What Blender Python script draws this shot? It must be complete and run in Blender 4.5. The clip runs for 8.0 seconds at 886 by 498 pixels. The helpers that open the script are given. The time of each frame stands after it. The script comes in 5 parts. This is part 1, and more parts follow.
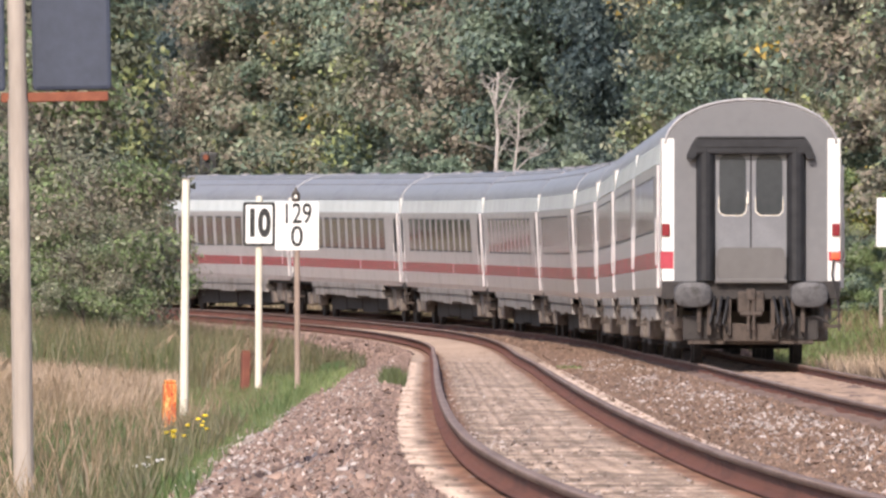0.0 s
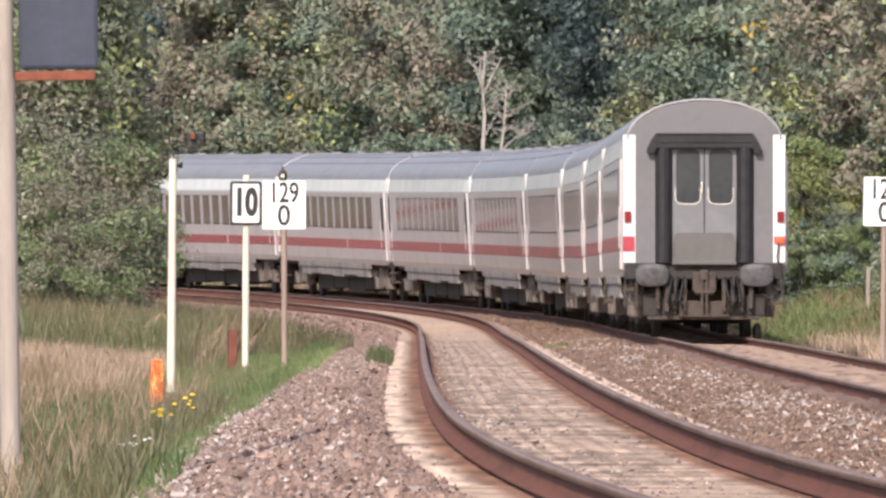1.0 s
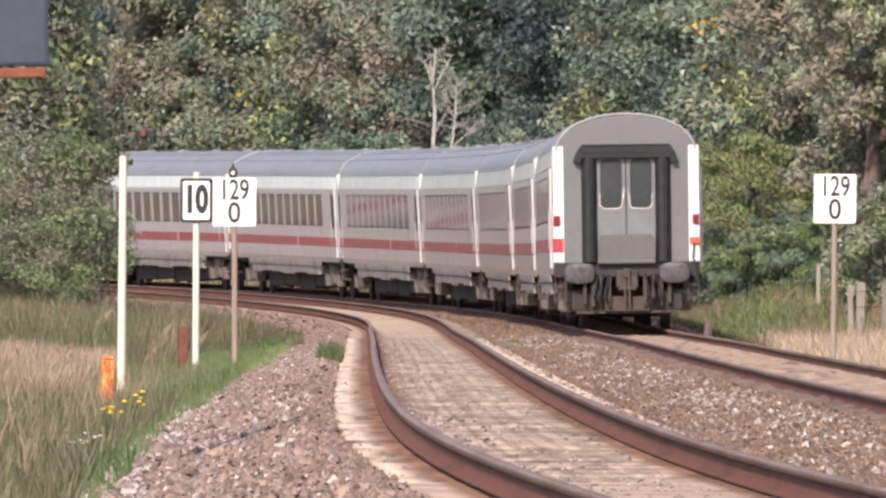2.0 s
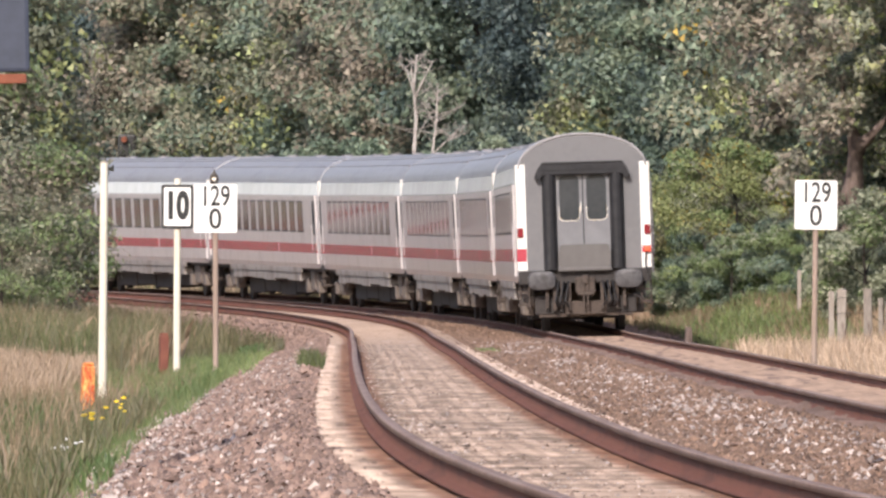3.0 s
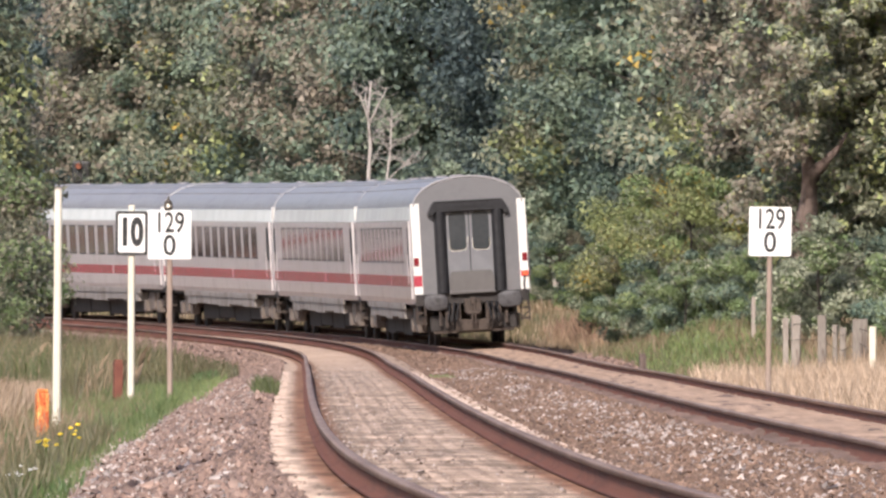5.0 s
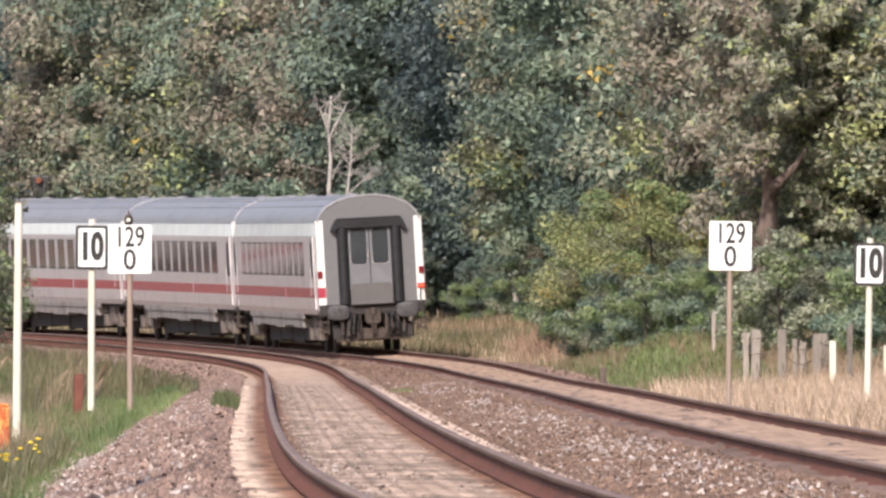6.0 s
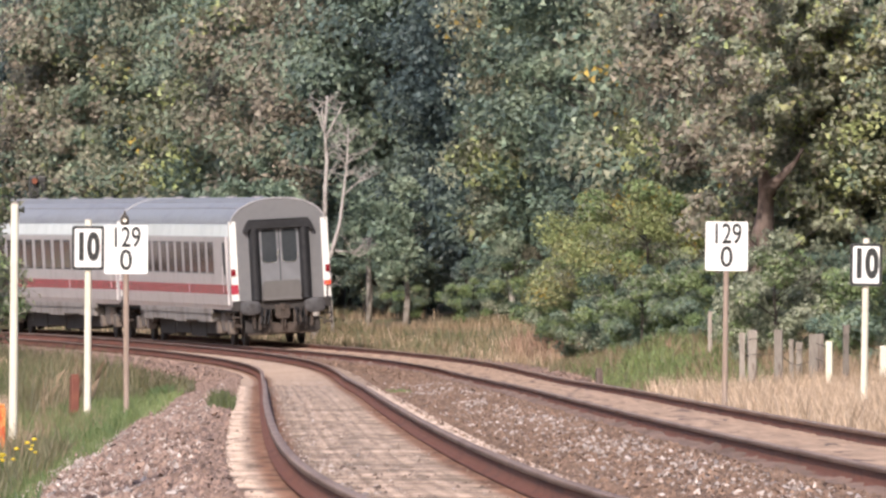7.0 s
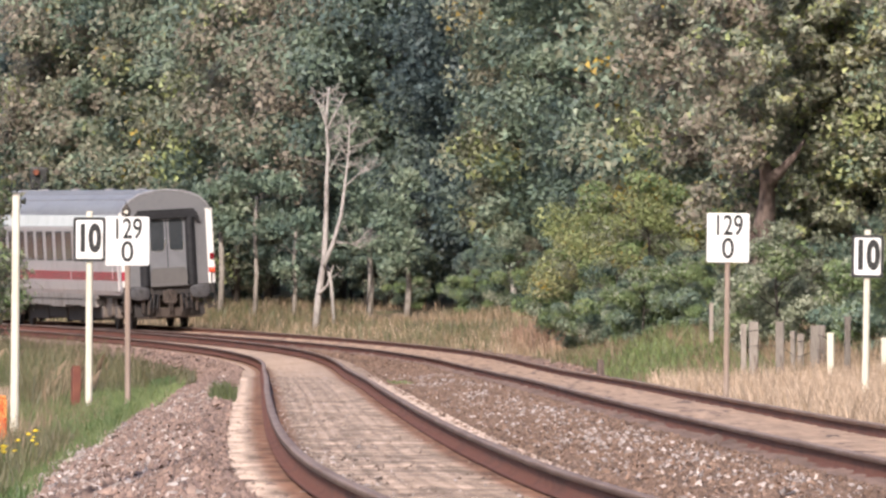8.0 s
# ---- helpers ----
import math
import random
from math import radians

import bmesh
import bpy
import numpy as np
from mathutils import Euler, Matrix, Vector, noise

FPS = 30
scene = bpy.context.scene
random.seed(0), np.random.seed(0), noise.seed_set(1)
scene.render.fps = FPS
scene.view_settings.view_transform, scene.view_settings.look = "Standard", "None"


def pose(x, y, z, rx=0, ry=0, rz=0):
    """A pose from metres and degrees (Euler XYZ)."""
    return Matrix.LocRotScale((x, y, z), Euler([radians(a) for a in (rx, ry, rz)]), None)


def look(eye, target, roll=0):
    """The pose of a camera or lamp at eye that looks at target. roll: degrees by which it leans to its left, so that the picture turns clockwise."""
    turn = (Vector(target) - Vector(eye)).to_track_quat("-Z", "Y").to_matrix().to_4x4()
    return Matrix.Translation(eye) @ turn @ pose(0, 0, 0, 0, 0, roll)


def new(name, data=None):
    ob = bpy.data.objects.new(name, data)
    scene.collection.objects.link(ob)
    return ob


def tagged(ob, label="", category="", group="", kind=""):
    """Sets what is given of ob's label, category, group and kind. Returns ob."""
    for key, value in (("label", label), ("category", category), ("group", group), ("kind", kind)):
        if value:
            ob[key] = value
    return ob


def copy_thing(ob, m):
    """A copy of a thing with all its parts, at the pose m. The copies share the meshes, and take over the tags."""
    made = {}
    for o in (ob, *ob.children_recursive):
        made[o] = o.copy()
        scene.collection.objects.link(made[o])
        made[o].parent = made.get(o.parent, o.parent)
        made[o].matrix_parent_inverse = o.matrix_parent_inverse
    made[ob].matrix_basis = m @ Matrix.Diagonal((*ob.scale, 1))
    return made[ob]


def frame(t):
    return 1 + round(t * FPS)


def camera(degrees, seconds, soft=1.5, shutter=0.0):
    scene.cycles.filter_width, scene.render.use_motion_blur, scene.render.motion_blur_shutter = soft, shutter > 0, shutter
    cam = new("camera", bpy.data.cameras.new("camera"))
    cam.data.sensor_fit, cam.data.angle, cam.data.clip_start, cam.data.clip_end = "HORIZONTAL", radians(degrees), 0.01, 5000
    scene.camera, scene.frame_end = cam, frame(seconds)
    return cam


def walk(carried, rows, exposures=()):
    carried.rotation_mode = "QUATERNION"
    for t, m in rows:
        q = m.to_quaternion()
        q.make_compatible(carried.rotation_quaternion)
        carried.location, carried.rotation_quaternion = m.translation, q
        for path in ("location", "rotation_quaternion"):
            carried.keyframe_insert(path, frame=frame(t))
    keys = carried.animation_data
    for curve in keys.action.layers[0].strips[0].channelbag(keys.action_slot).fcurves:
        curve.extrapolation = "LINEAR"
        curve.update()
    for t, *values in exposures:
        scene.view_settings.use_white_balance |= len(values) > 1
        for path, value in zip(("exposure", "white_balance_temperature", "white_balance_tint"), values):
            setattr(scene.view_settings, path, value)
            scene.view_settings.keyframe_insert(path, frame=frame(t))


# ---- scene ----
# A long telephoto lens on a tripod beside a double-track line; it only pans and tilts.
EYE = 1.5
cam = camera(3.2775, 8.0, soft=2.6)
PAN = [(0.0, 0.6273, 0.0564), (0.5, 0.6252, 0.0941), (1.0, 0.5792, 0.1338), (1.5, 0.4851, 0.1422), (1.7, 0.4450, 0.1480), (3.0, 0.3252, 0.1213),
       (3.5, 0.3241, 0.1234), (4.0, 0.3095, 0.1192), (4.5, 0.2509, 0.0690), (5.0, 0.1558, 0.0230), (6.5, -0.0136, -0.0376),
       (7.0, -0.0052, -0.0314), (7.5, 0.0031, -0.0125), (8.0, 0.0, 0.0)]
LEVEL = 90.1652
walk(cam, [(t, pose(0, 0, EYE, LEVEL - tilt, 0, yaw)) for t, yaw, tilt in PAN], exposures=[(0.0, 0.43, 6450, 16), (8.0, 0.43, 6450, 16)])

# ---- daylight: sun behind the camera, to its left ----
SUN_EL, SUN_AZ = 36.0, 197.0   # azimuth clockwise from +y
world = bpy.data.worlds.new("world")
scene.world = world
world.use_nodes = True
wn = world.node_tree.nodes
sky = wn.new("ShaderNodeTexSky")
sky.sky_type, sky.sun_disc = "NISHITA", False
sky.sun_elevation, sky.sun_rotation = radians(SUN_EL), radians(SUN_AZ)
sky.dust_density = 2.0
wn["Background"].inputs["Strength"].default_value = 0.15
world.node_tree.links.new(sky.outputs[0], wn["Background"].inputs["Color"])
sun_data = bpy.data.lights.new("sun", "SUN")
sun_data.energy, sun_data.angle, sun_data.color = 3.5, radians(0.6), (1.0, 0.93, 0.82)
sun = new("sun", sun_data)
SUN_DIR = Vector((math.sin(radians(SUN_AZ)) * math.cos(radians(SUN_EL)), math.cos(radians(SUN_AZ)) * math.cos(radians(SUN_EL)), math.sin(radians(SUN_EL))))
sun.matrix_basis = look(SUN_DIR * 100, (0, 0, 0))


# ---- materials ----
def material(name, colors, scale=4.0, rough=0.7, metal=0.0, bump=0.0, bump_scale=40.0, vary="", vary_amount=0.25,
             translucent=0.0, detail_mix=0.5, stretch=(1, 1, 1), spec=0.5, emit=None):
    """colors: two or three base colours mixed by noise at two scales; vary: 'object' or 'island' for random brightness."""
    m = bpy.data.materials.new(name)
    m.use_nodes = True
    nt = m.node_tree
    n, l = nt.nodes, nt.links
    b = n["Principled BSDF"]
    coord = n.new("ShaderNodeTexCoord")
    mapping = n.new("ShaderNodeMapping")
    mapping.inputs["Scale"].default_value = stretch
    l.new(coord.outputs["Object"], mapping.inputs["Vector"])
    big = n.new("ShaderNodeTexNoise")
    big.inputs["Scale"].default_value, big.inputs["Detail"].default_value = scale, 6
    small = n.new("ShaderNodeTexNoise")
    small.inputs["Scale"].default_value, small.inputs["Detail"].default_value = scale * 9, 4
    for t in (big, small):
        l.new(mapping.outputs[0], t.inputs["Vector"])
    mix = n.new("ShaderNodeMath")
    mix.operation = "MULTIPLY_ADD"
    mix.inputs[1].default_value = detail_mix
    sub = n.new("ShaderNodeMath")
    sub.operation = "SUBTRACT"
    sub.inputs[1].default_value = 0.5
    l.new(small.outputs["Fac"], sub.inputs[0])
    l.new(sub.outputs[0], mix.inputs[0])
    l.new(big.outputs["Fac"], mix.inputs[2])
    ramp = n.new("ShaderNodeValToRGB")
    cr = ramp.color_ramp
    while len(cr.elements) < len(colors):
        cr.elements.new(0.5)
    for i, c in enumerate(colors):
        cr.elements[i].position = 0.32 + 0.36 * i / max(1, len(colors) - 1)
        cr.elements[i].color = (*c, 1)
    l.new(mix.outputs[0], ramp.inputs["Fac"])
    out = ramp.outputs["Color"]
    if vary:
        hsv = n.new("ShaderNodeHueSaturation")
        src = n.new("ShaderNodeObjectInfo").outputs["Random"] if vary == "object" else n.new("ShaderNodeNewGeometry").outputs["Random Per Island"]
        mr = n.new("ShaderNodeMapRange")
        mr.inputs["To Min"].default_value, mr.inputs["To Max"].default_value = 1 - vary_amount, 1 + vary_amount
        l.new(src, mr.inputs["Value"])
        l.new(mr.outputs[0], hsv.inputs["Value"])
        l.new(out, hsv.inputs["Color"])
        out = hsv.outputs["Color"]
    l.new(out, b.inputs["Base Color"])
    b.inputs["Roughness"].default_value, b.inputs["Metallic"].default_value = rough, metal
    b.inputs["Specular IOR Level"].default_value = spec
    if emit:
        b.inputs["Emission Color"].default_value, b.inputs["Emission Strength"].default_value = (*emit[0], 1), emit[1]
    if bump:
        bp = n.new("ShaderNodeBump")
        bn = n.new("ShaderNodeTexNoise")
        bn.inputs["Scale"].default_value, bn.inputs["Detail"].default_value = bump_scale, 5
        l.new(coord.outputs["Object"], bn.inputs["Vector"])
        bp.inputs["Strength"].default_value, bp.inputs["Distance"].default_value = bump, 0.02
        l.new(bn.outputs["Fac"], bp.inputs["Height"])
        l.new(bp.outputs[0], b.inputs["Normal"])
    if translucent:
        tr = n.new("ShaderNodeBsdfTranslucent")
        mx = n.new("ShaderNodeMixShader")
        mx.inputs[0].default_value = translucent
        l.new(out, tr.inputs["Color"])
        l.new(b.outputs[0], mx.inputs[1])
        l.new(tr.outputs[0], mx.inputs[2])
        l.new(mx.outputs[0], n["Material Output"].inputs["Surface"])
    return m


M = {}
M["soil"] = material("soil", [(0.10, 0.075, 0.045), (0.17, 0.13, 0.08), (0.12, 0.12, 0.05)], 0.6, 0.95, bump=0.5)
M["ballast"] = material("ballast", [(0.161, 0.100, 0.074), (0.235, 0.152, 0.116), (0.193, 0.120, 0.090)], 1.2, 0.95, bump=0.8, bump_scale=25, detail_mix=0.9)
M["stone"] = material("stone", [(0.197, 0.124, 0.095), (0.271, 0.180, 0.141), (0.341, 0.239, 0.191)], 3.0, 0.9, vary="island", vary_amount=0.4)
M["stone_brown"] = material("stone_brown", [(0.155, 0.093, 0.062), (0.214, 0.133, 0.092), (0.273, 0.183, 0.133)], 2.0, 0.9, vary="island", vary_amount=0.4)
M["grit"] = material("grit", [(0.161, 0.110, 0.085), (0.278, 0.200, 0.155)], 3.0, 0.95, vary="island", vary_amount=0.5)
M["pale_stone"] = material("pale_stone", [(0.385, 0.310, 0.267), (0.556, 0.470, 0.417)], 3.0, 0.85, vary="island", vary_amount=0.35)
M["sleeper"] = material("sleeper", [(0.203, 0.150, 0.114), (0.385, 0.290, 0.231), (0.278, 0.208, 0.163)], 3.0, 0.9, bump=0.3, vary="object", vary_amount=0.34)
M["sleeper_far"] = material("sleeper_far", [(0.246, 0.180, 0.136), (0.396, 0.295, 0.233), (0.310, 0.230, 0.179)], 1.0, 0.9, vary="island", vary_amount=0.2)
M["sand"] = material("sand", [(0.376, 0.242, 0.159), (0.476, 0.319, 0.215)], 1.0, 0.95, bump=0.5)
M["rail_rust"] = material("rail_rust", [(0.100, 0.032, 0.017), (0.156, 0.051, 0.028), (0.119, 0.041, 0.023)], 2.0, 0.85, bump=0.3, stretch=(1, 0.2, 1))
M["rail_head"] = material("rail_head", [(0.204, 0.134, 0.107), (0.306, 0.216, 0.177)], 3.0, 0.7, metal=0.0, stretch=(1, 0.1, 1), spec=0.15)
M["coach_grey"] = material("coach_grey", [(0.484, 0.451, 0.451), (0.558, 0.521, 0.521), (0.502, 0.465, 0.460)], 0.7, 0.2, bump=0.015, bump_scale=3, spec=0.6)
M["end_grey"] = material("end_grey", [(0.135, 0.134, 0.139), (0.150, 0.148, 0.153), (0.141, 0.136, 0.140)], 0.8, 0.6)
M["roof_grey"] = material("roof_grey", [(0.214, 0.209, 0.223), (0.260, 0.256, 0.270), (0.233, 0.228, 0.237)], 0.8, 0.5, stretch=(1, 0.25, 1))
# Lighter than the roof: the highlight along its rounded end is in this grey.
M["rim_highlight"] = material("rim_highlight", [(0.30, 0.29, 0.295), (0.37, 0.36, 0.365)], 0.8, 0.5)
M["coach_white"] = material("coach_white", [(0.68, 0.665, 0.63), (0.77, 0.755, 0.72)], 1.5, 0.4)
M["band_white"] = material("band_white", [(0.70, 0.70, 0.71), (0.80, 0.80, 0.81)], 1.0, 0.2, spec=0.6)
M["bogie_brown"] = material("bogie_brown", [(0.11, 0.088, 0.072), (0.17, 0.14, 0.118), (0.13, 0.10, 0.085)], 3.0, 0.8)
M["plate_grey"] = material("plate_grey", [(0.098, 0.091, 0.088), (0.119, 0.111, 0.108)], 1.0, 0.65)
M["coach_red"] = material("coach_red", [(0.35, 0.032, 0.055), (0.41, 0.048, 0.075), (0.33, 0.042, 0.065)], 1.0, 0.2, spec=0.6)
M["skirt_grey"] = material("skirt_grey", [(0.22, 0.195, 0.18), (0.30, 0.27, 0.25), (0.18, 0.15, 0.13)], 1.2, 0.7)
M["under_dark"] = material("under_dark", [(0.018, 0.016, 0.016), (0.04, 0.034, 0.032), (0.026, 0.023, 0.022)], 3.0, 0.8)
M["rust_brown"] = material("rust_brown", [(0.032, 0.025, 0.021), (0.081, 0.061, 0.050), (0.047, 0.037, 0.031)], 4.0, 0.85)
M["buffer_grey"] = material("buffer_grey", [(0.05, 0.048, 0.052), (0.095, 0.092, 0.096), (0.04, 0.036, 0.036)], 7.0, 0.45, metal=0.3)
M["rubber"] = material("rubber", [(0.012, 0.012, 0.014), (0.024, 0.024, 0.027)], 6.0, 0.55, spec=0.35)
# Door grey is lowered to carry the shade inside the gangway.
M["door_grey_shaded"] = material("door_grey_shaded", [(0.150, 0.151, 0.163), (0.185, 0.187, 0.198)], 3.0, 0.4)
M["glass"] = material("glass", [(0.095, 0.08, 0.076), (0.14, 0.12, 0.112), (0.07, 0.06, 0.06)], 0.5, 0.06, spec=0.8)
M["door_glass"] = material("door_glass", [(0.035, 0.04, 0.044), (0.05, 0.055, 0.06)], 1.0, 0.2, spec=0.25)
M["chrome"] = material("chrome", [(0.75, 0.75, 0.75), (0.8, 0.8, 0.8)], 3.0, 0.25, metal=0.9)
M["lamp_red"] = material("lamp_red", [(0.17, 0.008, 0.016), (0.22, 0.012, 0.02)], 8.0, 0.25)
M["lamp_lit"] = material("lamp_lit", [(0.6, 0.05, 0.03), (0.7, 0.08, 0.04)], 8.0, 0.25, emit=((1.0, 0.12, 0.04), 0.6))
M["sign_white"] = material("sign_white", [(0.76, 0.75, 0.72), (0.84, 0.83, 0.80)], 2.0, 0.5)
M["post_white"] = material("post_white", [(0.64, 0.585, 0.46), (0.75, 0.70, 0.58)], 2.5, 0.6, stretch=(1, 1, 0.3))
M["sign_black"] = material("sign_black", [(0.012, 0.012, 0.012), (0.022, 0.022, 0.022)], 5.0, 0.5)
M["post_wood"] = material("post_wood", [(0.26, 0.19, 0.15), (0.36, 0.28, 0.23)], 4.0, 0.85, stretch=(1, 1, 0.15))
M["fence_wood"] = material("fence_wood", [(0.160, 0.132, 0.112), (0.264, 0.232, 0.200), (0.112, 0.080, 0.064)], 5.0, 0.9, bump=0.5, stretch=(1, 1, 0.12), vary="object", vary_amount=0.3)
M["orange"] = material("orange", [(0.42, 0.04, 0.02), (0.64, 0.16, 0.035), (0.80, 0.50, 0.16)], 14.0, 0.6, stretch=(1, 1, 0.35), detail_mix=0.9)
M["red_marker"] = material("red_marker", [(0.15, 0.045, 0.03), (0.21, 0.075, 0.045)], 6.0, 0.7)
M["pole_grey"] = material("pole_grey", [(0.32, 0.27, 0.23), (0.42, 0.36, 0.31)], 2.5, 0.75, stretch=(1, 1, 0.2))
M["plate_blue"] = material("plate_blue", [(0.028, 0.036, 0.058), (0.045, 0.055, 0.085)], 2.0, 0.55)
M["plate_rust"] = material("plate_rust", [(0.17, 0.05, 0.027), (0.25, 0.085, 0.045)], 8.0, 0.85)
M["bark"] = material("bark", [(0.04, 0.032, 0.027), (0.085, 0.07, 0.058)], 5.0, 0.95, bump=0.8, stretch=(1, 1, 0.2))
M["bark_pale"] = material("bark_pale", [(0.22, 0.19, 0.16), (0.36, 0.32, 0.28), (0.13, 0.11, 0.095)], 4.0, 0.9, bump=0.4, stretch=(1, 1, 0.25))
M["bark_dead"] = material("bark_dead", [(0.290, 0.258, 0.239), (0.424, 0.388, 0.357), (0.196, 0.171, 0.155)], 3.0, 0.9, stretch=(1, 1, 0.3))


def leaf_material(name, colors, amount=0.45):
    m = material(name, colors, 0.45, 0.5, vary="island", vary_amount=amount, translucent=0.28, detail_mix=0.8, spec=0.35)
    n, l = m.node_tree.nodes, m.node_tree.links
    hsv = next(v for v in n if v.type == "HUE_SAT")
    source = hsv.inputs["Color"].links[0].from_socket
    each = n.new("ShaderNodeHueSaturation")
    spread = n.new("ShaderNodeMapRange")
    spread.inputs["To Min"].default_value, spread.inputs["To Max"].default_value = 0.82, 1.26
    l.new(n.new("ShaderNodeObjectInfo").outputs["Random"], spread.inputs["Value"])
    l.new(spread.outputs[0], each.inputs["Value"])
    l.new(source, each.inputs["Color"])
    l.new(each.outputs["Color"], hsv.inputs["Color"])
    return m


# Bluish haze is mixed into the dark, green and olive leaf colours.
M["leaf_dark_haze"] = leaf_material("leaf_dark_haze", [(0.086, 0.128, 0.119), (0.152, 0.202, 0.167), (0.226, 0.275, 0.209)], 0.38)
# Deep shade of the wood's gaps is put into these dark leaf colours.
M["leaf_deep_shade"] = leaf_material("leaf_deep_shade", [(0.042, 0.064, 0.070), (0.070, 0.098, 0.096), (0.105, 0.135, 0.118)], 0.35)
M["leaf_green"] = leaf_material("leaf_green", [(0.099, 0.146, 0.117), (0.183, 0.242, 0.171), (0.275, 0.319, 0.226)], 0.38)
M["leaf_olive"] = leaf_material("leaf_olive", [(0.179, 0.198, 0.141), (0.256, 0.266, 0.182), (0.301, 0.277, 0.208)])
M["leaf_brown"] = leaf_material("leaf_brown", [(0.211, 0.178, 0.136), (0.279, 0.238, 0.184), (0.216, 0.213, 0.160)], 0.4)
M["leaf_yellow"] = leaf_material("leaf_yellow", [(0.252, 0.297, 0.123), (0.319, 0.353, 0.157), (0.353, 0.330, 0.168)])
M["leaf_bush"] = leaf_material("leaf_bush", [(0.148, 0.217, 0.097), (0.211, 0.279, 0.125), (0.279, 0.314, 0.148)], 0.35)
M["leaf_sage"] = leaf_material("leaf_sage", [(0.221, 0.246, 0.165), (0.301, 0.321, 0.230), (0.361, 0.361, 0.271)], 0.35)
M["weed_green"] = leaf_material("weed_green", [(0.047, 0.086, 0.027), (0.071, 0.119, 0.038), (0.095, 0.137, 0.050)], 0.35)
M["weed_olive"] = leaf_material("weed_olive", [(0.061, 0.078, 0.029), (0.098, 0.115, 0.044)], 0.35)
M["bark_oak"] = material("bark_oak", [(0.055, 0.04, 0.034), (0.17, 0.125, 0.105), (0.10, 0.072, 0.06)], 5.0, 0.95, bump=0.8, stretch=(1, 1, 0.2))
M["leaf_gold"] = leaf_material("leaf_gold", [(0.35, 0.24, 0.05), (0.45, 0.32, 0.07)])
M["grass_dry"] = leaf_material("grass_dry", [(0.207, 0.145, 0.089), (0.308, 0.225, 0.151), (0.165, 0.125, 0.068)], 0.35)
M["grass_pale"] = leaf_material("grass_pale", [(0.344, 0.247, 0.171), (0.476, 0.358, 0.262), (0.272, 0.196, 0.127)], 0.4)
M["grass_olive"] = leaf_material("grass_olive", [(0.098, 0.100, 0.050), (0.165, 0.145, 0.080), (0.08, 0.094, 0.04)], 0.4)
M["grass_green"] = leaf_material("grass_green", [(0.095, 0.140, 0.050), (0.140, 0.189, 0.068), (0.185, 0.201, 0.085)], 0.35)
M["fern_red"] = leaf_material("fern_red", [(0.252, 0.152, 0.109), (0.347, 0.228, 0.162), (0.231, 0.171, 0.104)], 0.4)
M["flower_yellow"] = leaf_material("flower_yellow", [(0.65, 0.48, 0.03), (0.75, 0.58, 0.05)], 0.2)


def band(m, centres, half, colour, strength, axis=0, attribute=""):
    """A soft stripe of another colour across the object, at the given places along one of its axes (on both sides)."""
    nt = m.node_tree
    n, l = nt.nodes, nt.links
    b = n["Principled BSDF"]
    old = b.inputs["Base Color"].links[0].from_socket
    sep = n.new("ShaderNodeSeparateXYZ")
    l.new(n.new("ShaderNodeTexCoord").outputs["Object"], sep.inputs[0])
    ab = n.new("ShaderNodeMath")
    ab.operation = "ABSOLUTE"
    if attribute:
        across = n.new("ShaderNodeAttribute")
        across.attribute_name = attribute
        l.new(across.outputs["Fac"], ab.inputs[0])
    else:
        l.new(sep.outputs[axis], ab.inputs[0])
    for c in centres:
        d = n.new("ShaderNodeMath")
        d.operation = "SUBTRACT"
        d.inputs[1].default_value = c
        l.new(ab.outputs[0], d.inputs[0])
        e = n.new("ShaderNodeMath")
        e.operation = "ABSOLUTE"
        l.new(d.outputs[0], e.inputs[0])
        mr = n.new("ShaderNodeMapRange")
        mr.interpolation_type = "SMOOTHSTEP"
        mr.inputs["From Min"].default_value, mr.inputs["From Max"].default_value = half * 0.5, half
        mr.inputs["To Min"].default_value, mr.inputs["To Max"].default_value = strength, 0.0
        l.new(e.outputs[0], mr.inputs["Value"])
        mx = n.new("ShaderNodeMix")
        mx.data_type = "RGBA"
        mx.inputs[7].default_value = (*colour, 1)
        l.new(mr.outputs[0], mx.inputs[0])
        l.new(old, mx.inputs[6])
        old = mx.outputs[2]
    l.new(old, b.inputs["Base Color"])


band(M["sleeper"], (1.2,), 0.22, (0.56, 0.425, 0.34), 0.85)
band(M["sleeper"], (0.7525,), 0.27, (0.17, 0.085, 0.055), 0.95)
band(M["sleeper"], (0.08, 0.22, 0.36), 0.035, (0.17, 0.125, 0.10), 0.42)


